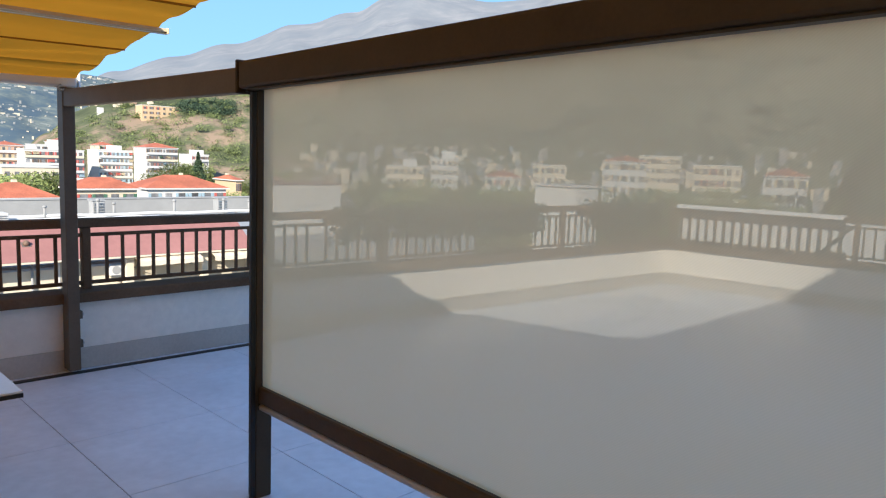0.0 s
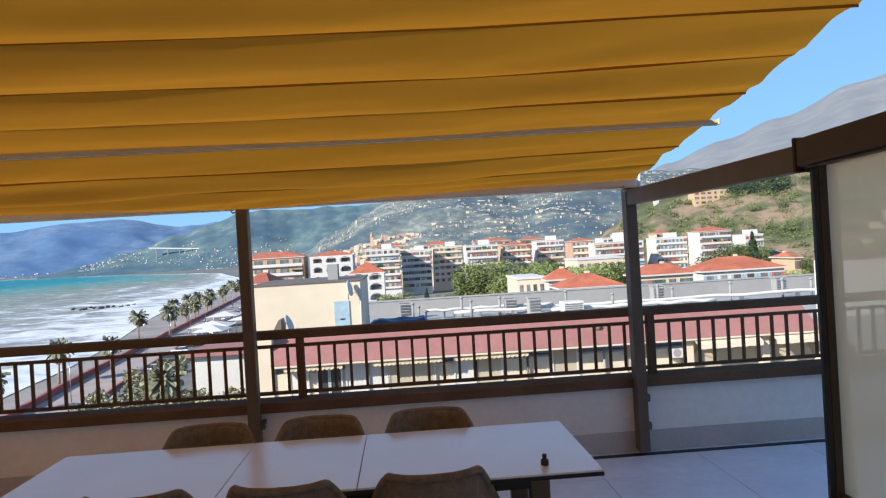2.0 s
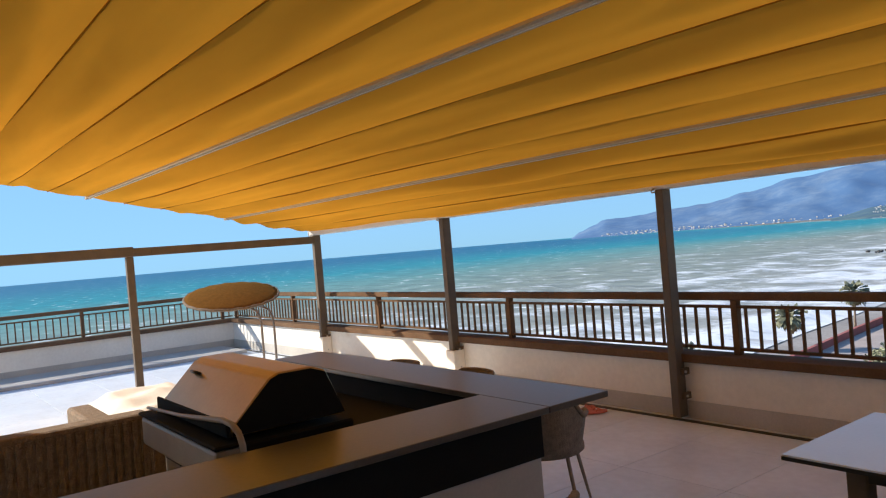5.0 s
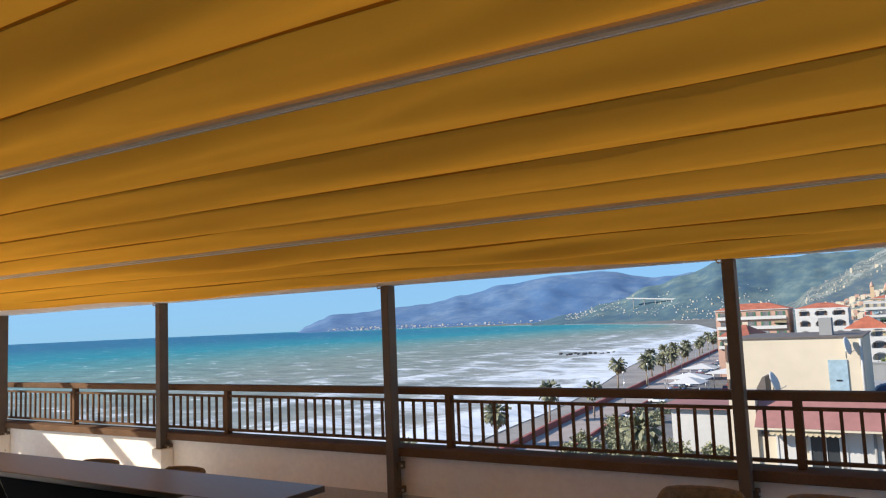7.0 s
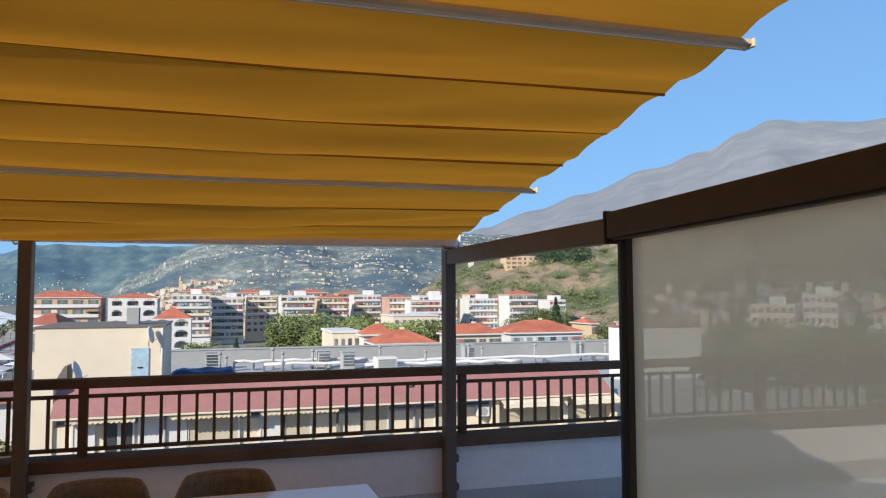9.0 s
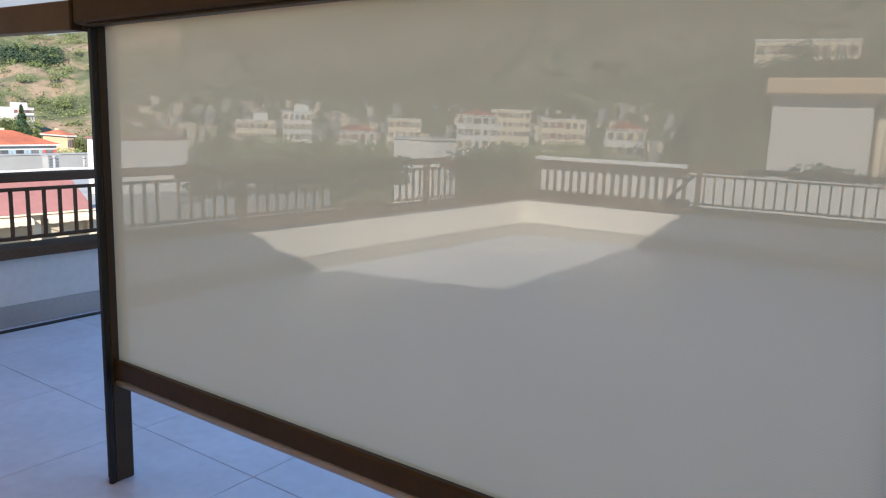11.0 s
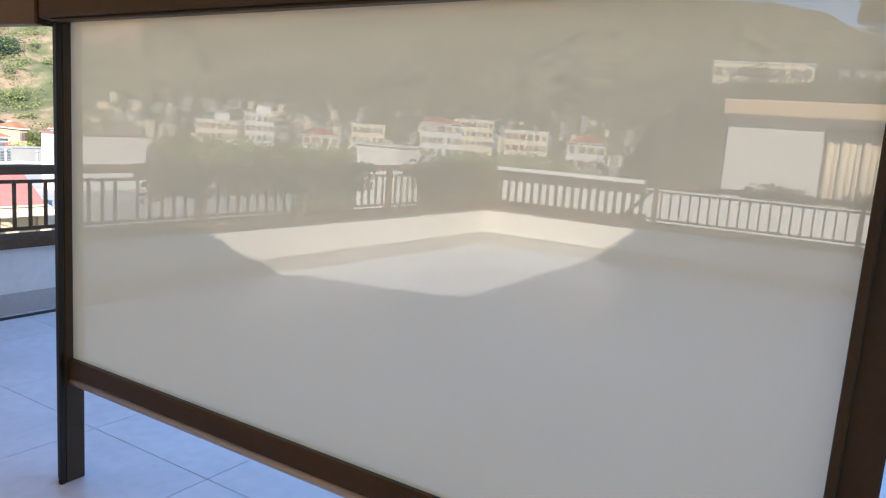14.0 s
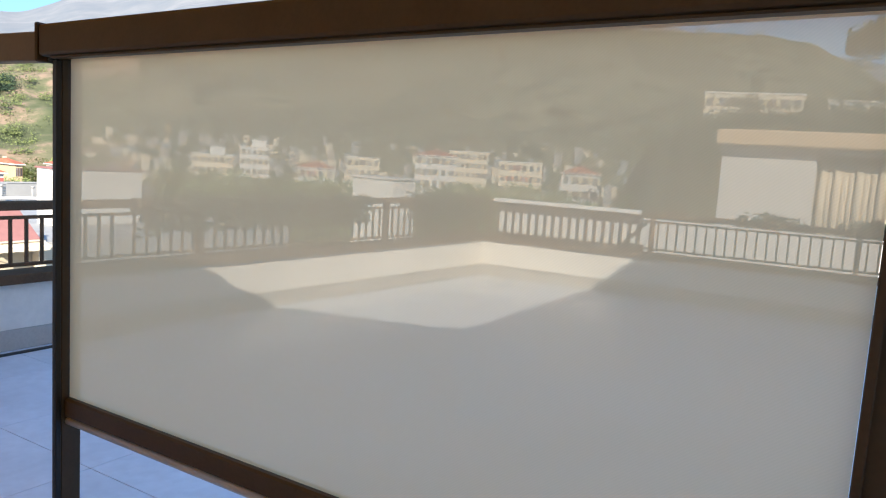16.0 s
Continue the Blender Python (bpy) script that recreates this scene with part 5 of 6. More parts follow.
tagged(part("parapet_coping", nbox(-2.45, 48.95, -1.619, 29.05, 49.45, -1.55), M_FLATROOF), "light coping on the grey roof parapet", "coping", kind="structure")
tagged(part("annex_roof", nbox(16.95, 28.6, GZ, 30.0, 50.0, -2.50), M_FLATROOF), "grey flat roof of the adjoining building", "roof", kind="structure")
wb = thing("rooftop_hut", "white masonry stair head on the neighbouring roof", "building")
part("wall", nbox(19.55, 33.0, -2.49, 24.0, 34.5, 0.10), M_WATERTANK, wb)
part("coping", nbox(19.48, 32.93, 0.101, 24.07, 34.57, 0.17), M_MAROON, wb)
wb2 = thing("rooftop_hut", "white masonry water tank housing on a lower roof", "building")
part("wall", nbox(16.0, 11.85, -3.0, 17.0, 13.2, 1.05), M_WATERTANK, wb2)
part("coping", nbox(15.95, 11.8, 1.051, 17.05, 13.25, 1.10), WALLS["white"], wb2)

pipes = thing("roof_duct", "white insulated ventilation ducts along the flat roof", "duct")
for y, z, x0, x1, r in ((43.5, -2.12, 3.0, 27.0, 0.10), (42.3, -2.2, 8.5, 18.0, 0.11), (44.5, -2.0, 1.4, 9.0, 0.09)):
    bm = bmesh.new()
    n = 14
    tube(bm, [(x0 + (x1 - x0) * i / n, y + 0.12 * math.sin(i * 1.7), z + 0.04 * math.sin(i * 2.3)) for i in range(n + 1)], r, 10)
    part("pipe", bm, WALLS["white"], pipes)
    for i in range(0, n + 1, 2):
        x = x0 + (x1 - x0) * i / n
        part("bracket", nbox(x - 0.05, y - 0.2, -2.497, x + 0.05, y + 0.2, z - r * 0.5), M_STEEL, pipes)
G = "roof vents"
vent = thing("roof_vent", "small grey metal vent pipe with a cowl", "vent", G)
part("pipe", tube(bmesh.new(), [(0, 0, 0), (0, 0, 0.95)], 0.075, 10), WALLS["grey"], vent)
part("cowl", lathe(bmesh.new(), [(0.07, 0.955), (0.11, 0.96), (0.11, 1.06), (0.04, 1.10)], sides=10), WALLS["grey"], vent)
vent.matrix_basis = pose(0.63, 44, -2.498)
for i, x in enumerate((0.96, 3.54, 4.0, 5.75, 9.82, 12.36, 15.27, 16.33, 19.47, 22.94, 25.0)):
    copy_thing(vent, pose(x, 44 + 0.6 * math.sin(i * 2.1), -2.498, 0, 0, 20 * i) @ Matrix.Diagonal((1, 1, 0.8 + 0.35 * abs(math.sin(i * 1.3)), 1)))
lou = thing("louvred_vent", "grey louvred air vent housing", "vent", "louvred vent housings")
part("housing", nbox(-0.35, -0.3, 0.0, 0.35, 0.3, 1.0, bevel=0.01), M_FLATROOF, lou)
for k in range(4):
    part("slat", nbox(-0.30, -0.36, 0.28 + k * 0.17, 0.30, -0.301, 0.36 + k * 0.17), M_STEEL, lou)
part("lid", nbox(-0.4, -0.35, 1.001, 0.4, 0.35, 1.06), M_FLATROOF, lou)
lou.matrix_basis = pose(0.2, 45.5, -2.498)
for x, y in ((6.4, 44.3), (7.6, 43.0), (15.9, 46.0), (24.0, 46.5)):
    copy_thing(lou, pose(x, y, -2.498, 0, 0, 3))
box_ = thing("air_unit", "white air conditioning unit on the roof", "air conditioner")
part("case", nbox(9.0, 41.6, -2.497, 10.2, 42.6, -1.75, bevel=0.02), WALLS["white"], box_)
for k in range(5):
    part("grille_slat", nbox(9.1, 41.56, -2.35 + k * 0.11, 10.1, 41.598, -2.30 + k * 0.11), M_STEEL, box_)


def tarp(u, v):
    x, y = -2.0 + 3.6 * u, 39.5 + 2.4 * v
    e = min(u, 1 - u, v, 1 - v) * 8
    return (x, y, -2.47 + min(1, e) * (0.45 + 0.18 * noise.noise(Vector((x * 1.3, y * 1.3, 4)))))


M_NAVY = mat("navy_tarpaulin", (0.02, 0.045, 0.10), 0.5, var=0.2, scale=1.5, bump=0.1, bump_scale=6)
tagged(part("tarpaulin", sheet(tarp, 24, 12, thick=0.03), M_NAVY), "navy blue tarpaulin over roof equipment", "tarpaulin")

# penthouse beyond the terrace's east side
house = thing("neighbour_penthouse", "white penthouse with a projecting ochre flat roof and curtained windows", "building")
part("wall", nbox(22.0, 2.62, -6.0, 30.0, 5.0, 2.40), WALLS["white"], house)
part("roof", nbox(21.5, -4.0, 2.55, 31.0, 5.12, 2.98, bevel=0.05), WALLS["ochre"], house, "thick ochre flat roof slab")
part("soffit_beam", nbox(21.9, -4.0, 2.402, 30.5, 5.0, 2.549), WALLS["white"], house)
part("wall", nbox(22.6, -3.8, -6.0, 30.0, 2.62, 2.31), WALLS["cream"], house)
for i in range(16):
    bm = bmesh.new()
    tube(bm, [(22.45 + 0.05 * math.sin(i * 2.2), 2.45 - i * 0.17, 0.0), (22.45 + 0.05 * math.sin(i * 2.2), 2.45 - i * 0.17, 2.25)], 0.10, 8)
    part("curtain", bm, WALLS["cream"], house)
part("terrace", nbox(17.0, -6.0, -6.2, 22.0, 8.0, -0.9), M_FLATROOF, house)
part("parapet", nbox(17.8, -6.0, -0.899, 18.0, 8.0, 0.58), WALLS["white"], house)


def bush_at(cx, cy, cz, rx, ry, rz, count, size, seed, material, label, name="shrub"):
    def c(rnd):
        d = Vector((rnd.gauss(0, 1), rnd.gauss(0, 1), rnd.gauss(0, 1))).normalized() * rnd.uniform(0.55, 1.0)
        k = 0.75 + 0.5 * noise.noise(Vector((d.x * 2, d.y * 2, d.z * 2 + seed)))
        return (cx + d.x * rx * k, cy + d.y * ry * k, cz + d.z * rz * k)

    me = leaf_cloud(c, count, size, seed)
    me.materials.append(material)
    return tagged(new(name, me), label, "shrub", "garden shrubs")


bush_at(20.6, 3.3, 0.45, 0.6, 1.2, 0.45, 900, 0.09, 21, M_LEAF, "green shrub in front of the penthouse")
bush_at(20.4, 1.0, 0.5, 0.6, 0.9, 0.5, 700, 0.09, 22, M_LEAF, "green shrub by the curtained windows")
bush_at(18.5, 8.2, -0.3, 1.4, 1.6, 0.9, 1400, 0.12, 23, M_LEAF, "dark green shrub on the next roof garden")

# houses and blocks on the slope east of the terrace
for az, d, w, top, fl, bay, wl, rf, lab in (
        (-41.0, 240, 12, -1.5, 4, 6, "cream", "flat", "cream apartment block on the slope"),
        (-44.0, 245, 9, 1.5, 4, 5, "white", "flat", "cream apartment block on the slope"),
        (-48.5, 190, 9, -2.5, 3, 4, "white", "hip", "white house with a red hip roof on the slope"),
        (-52.0, 230, 10, 0.5, 3, 5, "cream", "flat", "cream terraced house on the slope"),
        (-57.5, 200, 11, 2.5, 3, 5, "white", "hip", "white villa with a red roof on the slope"),
        (-60.0, 250, 13, 4.5, 3, 7, "cream", "flat", "long cream block with balconies on the slope"),
        (-64.0, 210, 12, 2.0, 3, 6, "cream", "flat", "cream flat-roofed villa on the slope"),
        (-68.5, 160, 8, 0.5, 2, 4, "white", "hip", "small white villa with a red roof on the slope"),
        (-80.0, 149, 17, 17.0, 2, 8, "cream", "flat", "long cream villa above the penthouse"),
        (-87.0, 151, 12, 16.2, 2, 6, "white", "flat", "white villa above the penthouse")):
    cx, cy = -d * math.sin(radians(az)), d * math.cos(radians(az))
    building(cx - w / 2, cx + w / 2, cy, 10, top, fl, bay, wall=wl, roof=rf, rise=1.6, label=lab, rz=az, shut="tan", balcony=False)

# ---------------------------------------------------------------- trees
M_BARK = mat("bark", (0.13, 0.10, 0.075), 0.95, var=0.3, scale=3, bump=0.0)
M_CROWN = mat("broadleaf_crown", (0.165, 0.20, 0.065), 0.8, var=0.45, scale=0.35, fine=3, bump=0.0, piece=0.2)
M_PINE = mat("pine_crown", (0.035, 0.065, 0.03), 0.85, var=0.4, scale=0.5, fine=3, bump=0.0, piece=0.2)
M_GARDEN = mat("garden_shrub", (0.30, 0.29, 0.17), 0.85, var=0.55, scale=0.5, fine=3, bump=0.0, piece=0.3)
M_PALM = mat("palm_frond", (0.19, 0.19, 0.115), 0.7, var=0.35, scale=0.8, fine=4, bump=0.0, piece=0.15)
M_DEADFROND = mat("dry_palm_skirt", (0.22, 0.17, 0.09), 0.9, var=0.3, scale=1, bump=0.0)
M_PTRUNK = mat("palm_trunk", (0.27, 0.21, 0.15), 0.95, var=0.25, scale=1.5, bump=0.0)


def tree(h, spread, seed, material, label, group="town trees", cat="tree", pine=False):
    rnd = random.Random(seed)
    th = thing("tree", label, cat, group)
    bm = bmesh.new()
    tube(bm, [(0, 0, 0), (0.1, 0.05, h * 0.3), (0.0, 0.15, h * 0.62)], [h * 0.03, h * 0.022, h * 0.012], 8)
    lobes = []
    for i in range(11):
        if pine:
            f = i / 10
            r = spread * (1 - f) * 0.9 + 0.2
            lobes.append((Vector((rnd.uniform(-0.3, 0.3), rnd.uniform(-0.3, 0.3), h * (0.22 + 0.76 * f))), r, h * 0.06))
        else:
            a = rnd.uniform(0, 6.28)
            d = spread * rnd.uniform(0.1, 0.75)
            c = Vector((d * math.cos(a), d * math.sin(a), h * rnd.uniform(0.42, 0.86)))
            lobes.append((c, spread * rnd.uniform(0.32, 0.52), h * rnd.uniform(0.12, 0.2)))
            tube(bm, [(0, 0.1, h * 0.45), tuple(c * 0.6 + Vector((0, 0, h * 0.2))), tuple(c)], [h * 0.012, h * 0.008, h * 0.004], 5)
    part("trunk", bm, M_BARK, th)

    def c(r):
        o, rx, rz = r.choice(lobes)
        d = Vector((r.gauss(0, 1), r.gauss(0, 1), r.gauss(0, 1))).normalized() * r.uniform(0.6, 1.05)
        return o + Vector((d.x * rx, d.y * rx, d.z * rz))

    me = leaf_cloud(c, 11000, h * 0.0115, seed)
    me.materials.append(material)
    new("crown", me).parent = th
    return th


def place_tree(t, x, y, z=GZ, s=1.0, rz=0):
    return copy_thing(t, pose(x, y, z, 0, 0, rz) @ Matrix.Diagonal((s, s, s, 1)))


t1 = tree(12.5, 5.5, 101, M_CROWN, "full green broadleaf tree among the houses")
t1.matrix_basis = pose(16.5, 112, GZ)
t2 = tree(13.5, 5.0, 102, M_CROWN, "tall green broadleaf tree in the park")
t2.matrix_basis = pose(21, 118, GZ)
t3 = tree(15.0, 4.0, 103, M_PINE, "dark green conifer beside white apartments", pine=True)
t3.matrix_basis = pose(64, 150, GZ)
rnd = random.Random(5)
for i in range(14):
    x = 14.5 + i * 1.45 + rnd.uniform(-1, 1)
    place_tree(t1 if i % 2 else t2, x, 122 + rnd.uniform(-9, 14), GZ, rnd.uniform(1.25, 1.5), rnd.uniform(0, 360))
for x, y, s, t in ((33, 122, 1.4, t1), (37, 126, 1.35, t2), (-1.5, 150, 1.0, t2), (1.5, 155, 1.05, t1), (5, 160, 0.85, t3), (8, 152, 0.95, t2), (11, 160, 0.9, t1), (4.5, 141, 0.8, t1), (9.5, 138, 0.72, t3), (12.5, 146, 0.85, t2), (76, 170, 1.5, t1), (80, 165, 1.35, t3), (73, 165, 1.4, t2), (60, 112, 1.1, t1), (64, 116, 1.15, t2), (68, 118, 1.0, t1), (-12, 105, 1.0, t1), (-16, 120, 1.05, t2), (90, 190, 1.4, t2), (96, 170, 1.3, t1), (110, 180, 1.3, t2), (120, 150, 1.4, t1), (105, 120, 1.3, t2), (95, 90, 1.3, t1), (80, 70, 1.35, t2), (62, 45, 1.35, t1), (58, 25, 1.4, t2), (50, 14, 1.5, t1), (66, 60, 1.2, t1), (75, 30, 1.3, t2), (70, 12, 1.4, t2)):
    place_tree(t, x, y, GZ, s, x * 17)
for i in range(26):  # tall trees between the houses on the slope
    az, d = radians(-38.5 - i * 1.75), rnd.uniform(105, 150)
    place_tree((t1, t2)[i % 2], -d * math.sin(az), d * math.cos(az), GZ, rnd.uniform(1.15, 1.45), i * 47)


up = thing("tree", "spreading umbrella pine behind the neighbouring penthouse", "tree", "town trees")
part("trunk", tube(bmesh.new(), [(71, 0.6, GZ), (70.6, 0.9, 0), (70.0, 1.1, 10.5), (69.8, 1.2, 13.2)], [0.7, 0.55, 0.4, 0.2], 8), M_BARK, up)


def umbrella(r):
    a, d = r.uniform(0, 6.283), r.random() ** 0.5
    lump = noise.noise(Vector((math.cos(a) * 2, math.sin(a) * 2, d * 3)))
    return (69.8 + 4.6 * d * math.cos(a), 1.2 + 4.8 * d * math.sin(a), 13.0 + 1.2 * (1 - d * d) + 0.9 * lump + r.gauss(0, 0.45))


me = leaf_cloud(umbrella, 9000, 0.20, 88)
me.materials.append(M_PINE)
new("crown", me).parent = up


def palm(seed, h, label):
    rnd = random.Random(seed)
    th = thing("palm_tree", label, "palm tree", "palms along the seafront")
    part("trunk", tube(bmesh.new(), [(0, 0, 0), (0.1, 0, h * 0.4), (0.25, 0.1, h * 0.8), (0.28, 0.1, h)], [0.32, 0.24, 0.22, 0.30], 10), M_PTRUNK, th)
    for nm, n, mat_, e0_, e1_, ln in (("crown", 80, M_PALM, -30, 85, 3.0), ("dry_skirt", 44, M_DEADFROND, -85, -35, 2.4)):
        verts, faces = [], []
        for i in range(n):
            az = rnd.uniform(0, 6.283)
            el_ = radians(rnd.uniform(e0_, e1_))
            d = Vector((math.cos(az), math.sin(az), 0))
            p = Vector((0.28, 0.1, h))
            L_ = ln * rnd.uniform(0.8, 1.15)
            side = d.cross(Vector((0, 0, 1)))
            base = len(verts)
            for k in range(6):
                s = k / 5
                w = 0.06 if k < 2 else 0.62 * (1 - abs(s - 0.72) * 1.9)
                w = max(0.05, w)
                droop = 0.0 if k < 3 else 0.16 * (k - 2)
                verts += [p - side * w - Vector((0, 0, droop)), p + Vector((0, 0, 0.05)), p + side * w - Vector((0, 0, droop))]
                p = p + (d * math.cos(el_) + Vector((0, 0, math.sin(el_)))) * L_ / 5
                el_ -= radians(11)
            for k in range(5):
                a = base + 3 * k
                faces += [(a, a + 1, a + 4, a + 3), (a + 1, a + 2, a + 5, a + 4)]
        me = bpy.data.meshes.new(nm)
        me.from_pydata([tuple(v) for v in verts], [], faces)
        me.materials.append(mat_)
        new(nm, me).parent = th
    return th


pa = palm(31, 7.6, "tall fan palm on the seafront promenade")
pb = palm(32, 8.4, "tall fan palm with a dry skirt on the seafront")
pa.matrix_basis = pose(-75.0, 214, GZ) @ Matrix.Scale(0.92, 4)
pb.matrix_basis = pose(-67.0, 216, GZ) @ Matrix.Scale(0.92, 4)
for i, (x, y, s) in enumerate(((-63.5, 139.7, 1.0), (-59.7, 110.2, 1.0), (-58.0, 150.0, 0.9), (-72.0, 251, 1.0), (-77.5, 256, 1.05), (-74, 268, 1.0), (-80, 281, 1.1), (-77, 296, 1.0), (-84, 309, 1.05), (-82, 322, 1.0), (-88, 345, 1.0), (-86, 360, 1.05), (-93, 395, 1.0), (-91, 410, 1.0), (-98, 430, 1.1), (-97, 450, 1.0), (-104, 480, 1.0), (-103, 500, 1.1), (-111, 540, 1.0), (-109, 560, 1.0), (-117, 600, 1.0), (-30.5, 95.0, 1.1), (-52.8, 74, 0.9))):
    place_tree(pa if i % 2 else pb, x, y, GZ, s * 0.9, i * 53)

# ---------------------------------------------------------------- cars and street furniture on the seafront
M_TYRE = mat("tyre", (0.02, 0.02, 0.02), 0.9, bump=0.0)


def car(color, label):
    th = thing("car", label, "car", "cars parked on the seafront")
    paint = mat("car_paint", color, 0.3, var=0.03, bump=0.0)
    bm = nbox(-0.88, -2.1, 0.28, 0.88, 2.1, 0.86, bevel=0.14, segs=2)
    part("body", bm, paint, th)
    bm = bmesh.new()
    a = [bm.verts.new(c) for c in ((-0.8, -1.75, 0.84), (0.8, -1.75, 0.84), (0.8, 1.05, 0.84), (-0.8, 1.05, 0.84), (-0.66, -1.25, 1.40), (0.66, -1.25, 1.40), (0.66, 0.35, 1.40), (-0.66, 0.35, 1.40))]
    for f in ((0, 1, 5, 4), (1, 2, 6, 5), (2, 3, 7, 6), (3, 0, 4, 7), (0, 1, 2, 3), (4, 5, 6, 7)):
        bm.faces.new([a[i] for i in f])
    part("glasshouse", bm, M_GLASS, th)
    part("roof", nbox(-0.67, -1.27, 1.40, 0.67, 0.37, 1.45, bevel=0.02), paint, th)
    for x in (-0.8, 0.8):
        for y in (-1.3, 1.3):
            part("wheel", tube(bmesh.new(), [(x - 0.1, y, 0.32), (x + 0.1, y, 0.32)], 0.32, 12), M_TYRE, th)
    return th


cars = [car((0.55, 0.55, 0.56), "silver hatchback parked on the seafront road"), car((0.05, 0.055, 0.07), "dark hatchback parked on the seafront road"), car((0.72, 0.72, 0.72), "white hatchback parked on the seafront road"), car((0.35, 0.03, 0.03), "red hatchback parked on the seafront road"), car((0.06, 0.12, 0.28), "blue hatchback parked on the seafront road")]
rnd = random.Random(12)
RZ = GZ + 0.602
for i, c in enumerate(cars):
    y = 150 + i * 14
    c.matrix_basis = pose(shore_x(y) + PROM + 11.5, y, RZ, 0, 0, 84)
for i in range(58):
    y = 190 + i * 5.4 if i < 40 else 130 + (i - 40) * 13
    off_ = PROM + (11.5 if i < 40 else 24.0)
    copy_thing(rnd.choice(cars), pose(shore_x(y) + off_ + rnd.uniform(-0.5, 0.5), y + rnd.uniform(-0.5, 0.5), RZ, 0, 0, (80 if i < 40 else 8) + rnd.uniform(-4, 4)))
lamp = thing("street_lamp", "tall grey street lamp on the promenade", "street lamp", "promenade lamps")
part("pole", tube(bmesh.new(), [(0, 0, 0), (0, 0, 7.0)], [0.10, 0.06], 8), M_STEEL, lamp)
part("lantern", lathe(bmesh.new(), [(0.08, 6.99), (0.22, 7.05), (0.30, 7.4), (0.1, 7.55)], sides=10), WALLS["white"], lamp)
lamp.matrix_basis = pose(shore_x(120) + PROM + 5, 120, GZ + 0.9)
for y in (145, 172, 200, 228, 256, 290, 330, 370, 420):
    copy_thing(lamp, pose(shore_x(y) + PROM + 5, y, GZ + 0.9))
# white pavilion and marquee roofs by the road
pav = thing("white_pavilion", "low white flat-roofed pavilion beside the seafront gardens", "building")
part("wall", nbox(-33.0, 118, GZ, -15.0, 132, -13.0), WALLS["white"], pav)
part("roof", nbox(-34.0, 117, -12.999, -14.5, 133, -12.4), M_MAROON, pav)
for x in (-24.5, -22.6):
    part("window", nbox(x, 117.95, -15.2, x + 1.2, 118.0, -14.7), M_GLASS, pav)
for k, (x, y, w) in enumerate(((-52, 205, 11), (-45, 222, 12), (-57, 240, 10), (-49, 192, 8))):
    q = thing("marquee", "white canopy roof beside the seafront road", "marquee", "seafront canopies", at=(x, y, GZ))
    bm = bmesh.new()
    a = [bm.verts.new(c) for c in ((-w / 2, -5, 4.2), (w / 2, -5, 4.2), (w / 2, 5, 4.2), (-w / 2, 5, 4.2), (0, 0, 5.6))]
    for i in range(4):
        bm.faces.new((a[i], a[(i + 1) % 4], a[4]))
    bm.faces.new(a[:4][::-1])
    part("canopy", bm, WALLS["white"], q)
    for sx in (-1, 1):
        for sy in (-1, 1):
            part("pole", tube(bmesh.new(), [(sx * (w / 2 - 0.3), sy * 4.7, 0), (sx * (w / 2 - 0.3), sy * 4.7, 4.25)], 0.08, 6), M_STEEL, q)
for i, (x, y) in enumerate(((-48, 118), (-44, 122), (-40, 112), (-31, 112), (-26, 113), (-21, 112), (-17, 112), (-46, 160), (-42, 175), (-40, 235), (-50, 255), (-46, 108), (-43, 110), (-41, 118), (-38, 108), (-35, 109), (-33, 114), (-29, 109), (-24, 110), (-19, 109), (-15, 110), (-50, 140), (-47, 132), (-44, 146), (-48, 150))):
    bush_at(x, y, GZ + 1.4, 2.6, 2.6, 1.9, 500, 0.28, 60 + i, M_GARDEN, "green shrub in the seafront garden")
tagged(part("verge", nbox(-50, 105, GZ + 0.001, -12, 128, GZ + 0.12), M_FRESHGREEN), "green planted strip beside the seafront road", "verge", kind="structure")

# rows of houses on the hills: too many and too small to count
def hillside_houses(name, target, count, spread, seed, label, size=(8, 14), colours=("white", "cream", "pink"), tall=(0.35, 0.7)):
    """Small house blocks that sit on a hill's slope, in one mesh with a material each."""
    rnd = random.Random(seed)
    vs = [v.co for v in bpy.data.objects[target].data.vertices]
    lists = {c: ([], []) for c in colours}
    made = 0
    while made < count:
        v = rnd.choice(vs)
        if not spread(v, rnd):
            continue
        w = rnd.uniform(*size)
        h = w * rnd.uniform(*tall)
        verts, faces = lists[rnd.choice(colours)]
        x, y = v.x + rnd.uniform(-8, 8), v.y + rnd.uniform(-8, 8)
        k = len(verts)
        verts += [(x + a * w / 2, y + b * w / 3, z) for z in (v.z - 7, v.z + h) for a, b in ((-1, -1), (1, -1), (1, 1), (-1, 1))]
        faces += [(k + 4, k + 5, k + 6, k + 7)] + [(k + a, k + (a + 1) % 4, k + 4 + (a + 1) % 4, k + 4 + a) for a in range(4)]
        made += 1
    for c, (verts, faces) in lists.items():
        me = bpy.data.meshes.new(name)
        me.from_pydata(verts, [], faces)
        me.materials.append(WALLS[c])
        tagged(new(name, me), label, "houses", kind="stuff")


def bearing(v):
    return math.degrees(math.atan2(-v.x, v.y))


def clustered(v, r, scale=0.006, cut=-0.05):
    return noise.noise(Vector((v.x * scale, v.y * scale, 4.4))) > cut + r.uniform(-0.25, 0.25)


hillside_houses("hillside_houses", "hill_town", 2300, lambda v, r: -22 < bearing(v) < 6 and v.length < 1480 and clustered(v, r), 3, "scattered pale houses on the hillside", (0.7, 1.8), ("cream", "grey", "grey"), (0.3, 0.6))
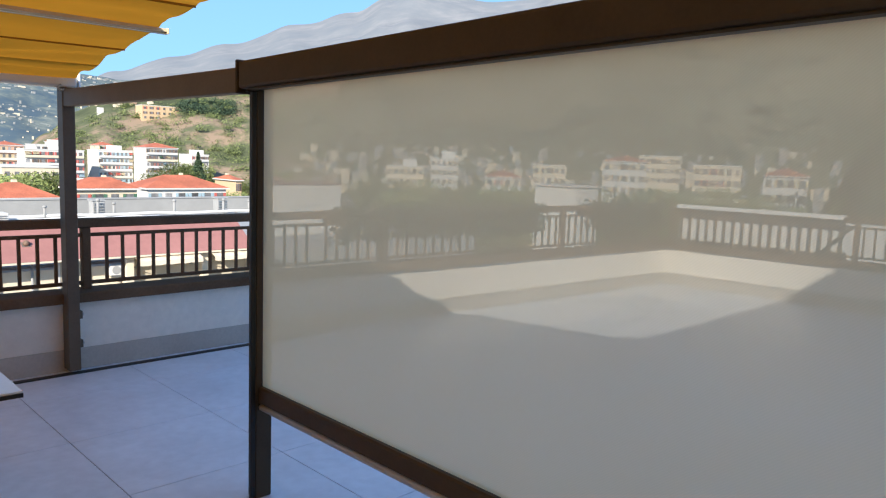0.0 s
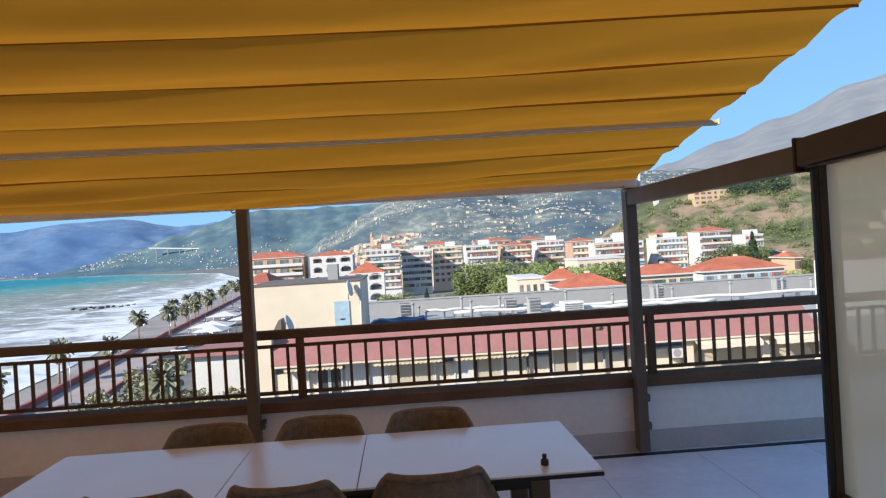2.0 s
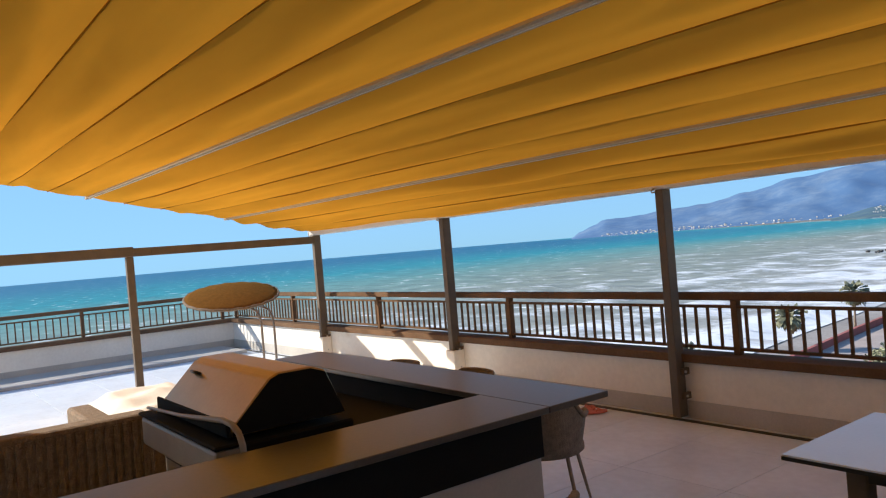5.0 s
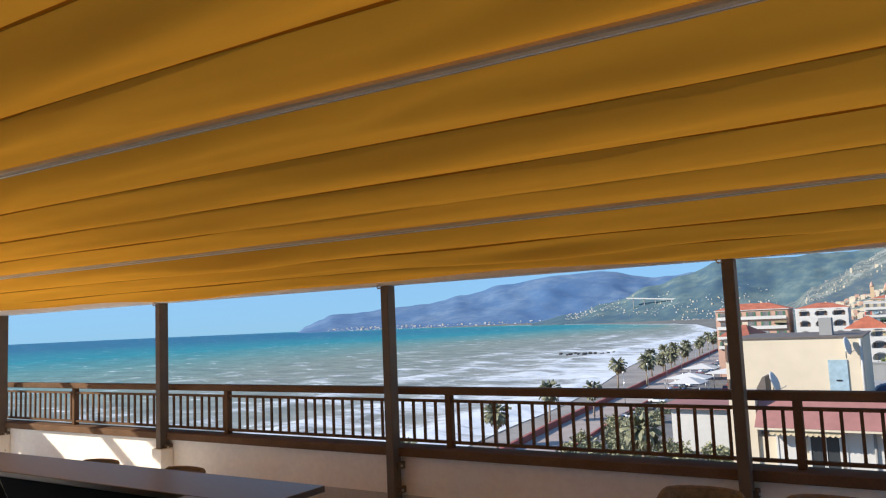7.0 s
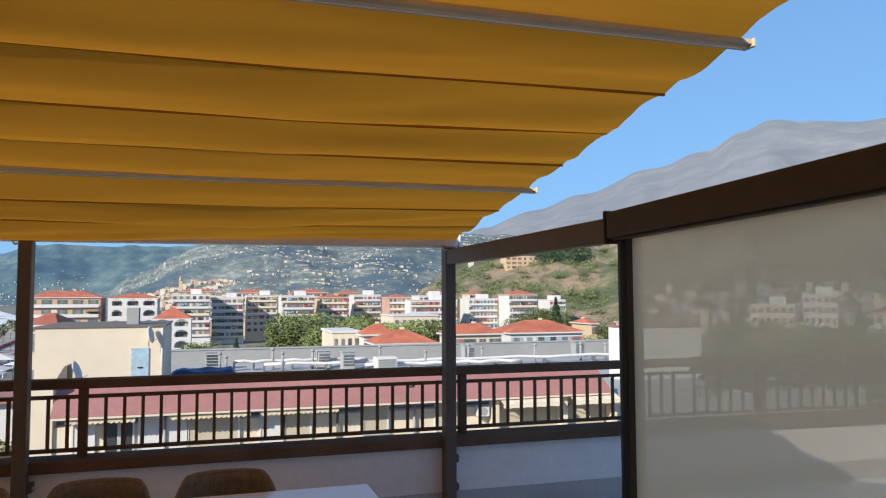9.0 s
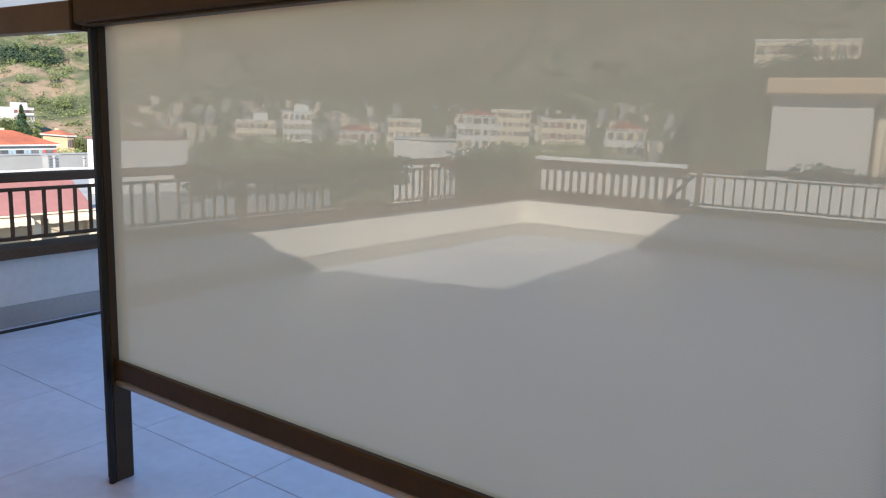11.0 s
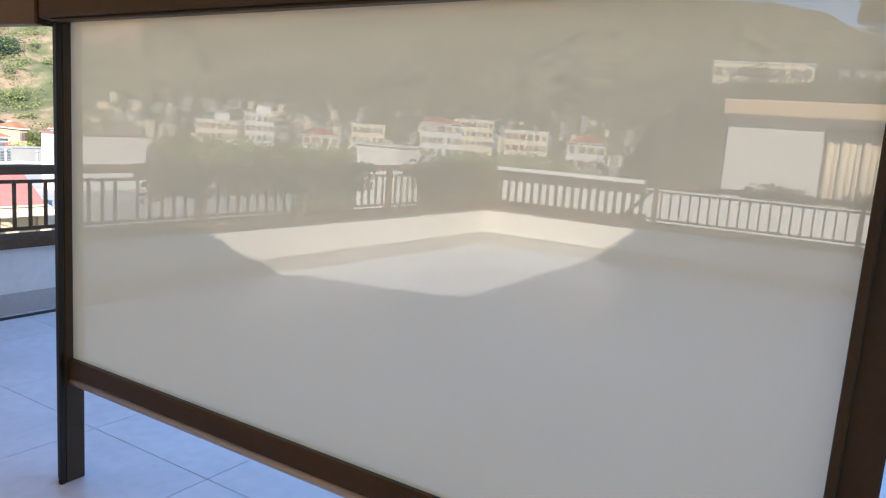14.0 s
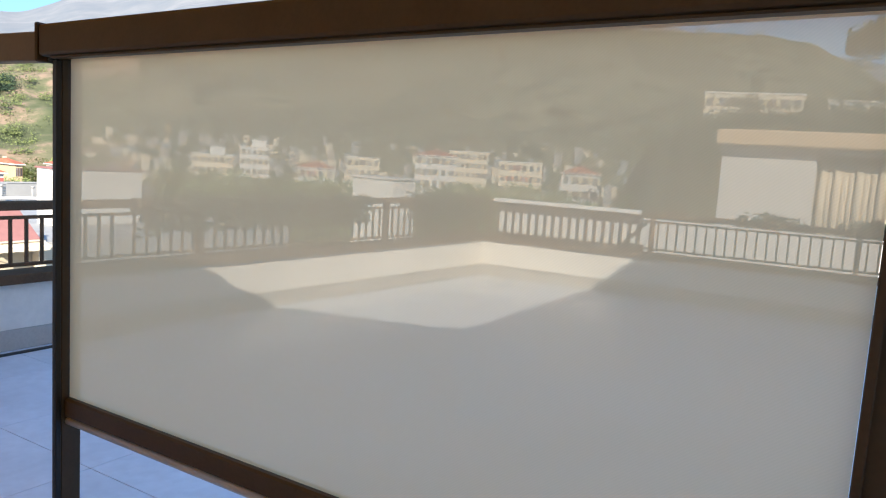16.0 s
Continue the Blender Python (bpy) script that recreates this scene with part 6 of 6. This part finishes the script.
hillside_houses("greenhouses", "hill_town", 800, lambda v, r: -22 < bearing(v) < 5 and 800 < v.length < 1490 and clustered(v, r, 0.004, 0.05), 13, "long pale greenhouses on the hillside terraces", (2.2, 5.0), ("grey", "grey", "cream"), (0.10, 0.2))
hillside_houses("old_town", "hill_town", 700, lambda v, r: -1.2 < bearing(v) < 4.6 and 640 < v.length < 900, 4, "old town of tightly packed ochre and pink houses on the slope", (2.0, 4.5), ("pink", "cream", "cream"))
hillside_houses("bay_houses", "backdrop_hill_bay", 460, lambda v, r: 8 < bearing(v) < 23 and v.z < 80 and clustered(v, r, 0.005, 0.0) and r.random() < max(0.05, 1 - v.z / 80), 6, "pale houses along the far shore of the bay", (1.5, 3.6), ("cream", "white", "grey"))
hillside_houses("shore_houses", "backdrop_headland", 260, lambda v, r: 22 < bearing(v) < 41 and v.z < -6, 8, "distant pale town along the foot of the headland", (2.5, 7), ("cream", "white", "grey"))
hillside_houses("slope_houses", "hill_wooded", 700, lambda v, r: -76 < bearing(v) < -34 and v.z < 7 - 0.25 * (bearing(v) + 34) and r.random() < max(0.08, 0.9 - (v.z + 20) / 42), 9, "pale houses stepping up the slope behind the terrace", (1.8, 4.6), ("cream", "grey", "grey"))
for i, (az, d, h, tw) in enumerate(((1.4, 800, 9, 3), (2.2, 790, 11, 3.2), (-1.6, 830, 8, 3))):
    x, y = -d * math.sin(radians(az)), d * math.cos(radians(az))
    q = thing("bell_tower", "slender ochre church bell tower in the old town", "tower", "old town bell towers", at=(x, y, 6))
    part("shaft", nbox(-tw / 2, -tw / 2, -20, tw / 2, tw / 2, h), WALLS["ochre"], q)
    part("spire", lathe(bmesh.new(), [(tw * 0.6, h), (tw * 0.5, h + 1.5), (0.2, h + 5)], sides=8), WALLS["pink"], q)
hillside_houses("hilltop_houses", "hill_scrub", 16, lambda v, r: -24 < bearing(v) < -18 and v.z > 22, 15, "pale houses scattered near the top of the scrub hill", (2.5, 5), ("white", "cream", "pink"))
# woods on the scrub hill
def hill_woods(name, target, count, test, size, seed, material, label):
    rnd = random.Random(seed)
    vs = [v.co.copy() for v in bpy.data.objects[target].data.vertices if test(v.co)]

    def c(r):
        if r.random() < 0.016 or not c.at:
            v = r.choice(vs)
            c.at = v + Vector((r.uniform(-6, 6), r.uniform(-6, 6), 0))
        return c.at + Vector((r.gauss(0, 1.9), r.gauss(0, 1.9), abs(r.gauss(0, 1.7))))

    c.at = None
    me = leaf_cloud(c, count, size, seed)
    me.materials.append(material)
    tagged(new(name, me), label, "woods", kind="stuff")


hill_woods("pine_belt", "hill_scrub", 9000, lambda v: -28.5 < bearing(v) < -25.0 and 24 < v.z < 33, 0.7, 72, M_PINE, "belt of dark pines beside the hilltop building")
hill_woods("hill_woods", "hill_scrub", 34000, lambda v: -36 < bearing(v) < -17 and v.z > -10 and noise.noise(Vector((v.x * 0.02, v.y * 0.02, 5))) > -0.25, 0.5, 71, M_CROWN, "bushes and pines on the scrub hill")

hill_woods("knoll_trees", "hill_knoll", 14000, lambda v: -96 < bearing(v) < -70 and v.z > 2, 0.3, 79, M_PINE, "dark pines and shrubs on the knoll below the villas")
hill_woods("slope_pines", "hill_wooded", 40000, lambda v: -88 < bearing(v) < -34, 0.6, 77, M_PINE, "dark pines and cypresses scattered over the slope")

# white motorway viaduct across the valley on the far side of the bay
via = thing("viaduct", "white motorway viaduct on slender piers across the far valley", "bridge")
bm = nbox(-745, 2246, -1.7, -540, 2256, 1.7)
for v in bm.verts:
    v.co.z += 43.5 - (v.co.x + 642) * 0.068
part("deck", bm, WALLS["white"], via)
for i in range(6):
    x = -725 + i * 34
    part("pier", nbox(x - 1.2, 2249, GZ, x + 1.2, 2253, 41.6 - (x + 642) * 0.068), WALLS["grey"], via)
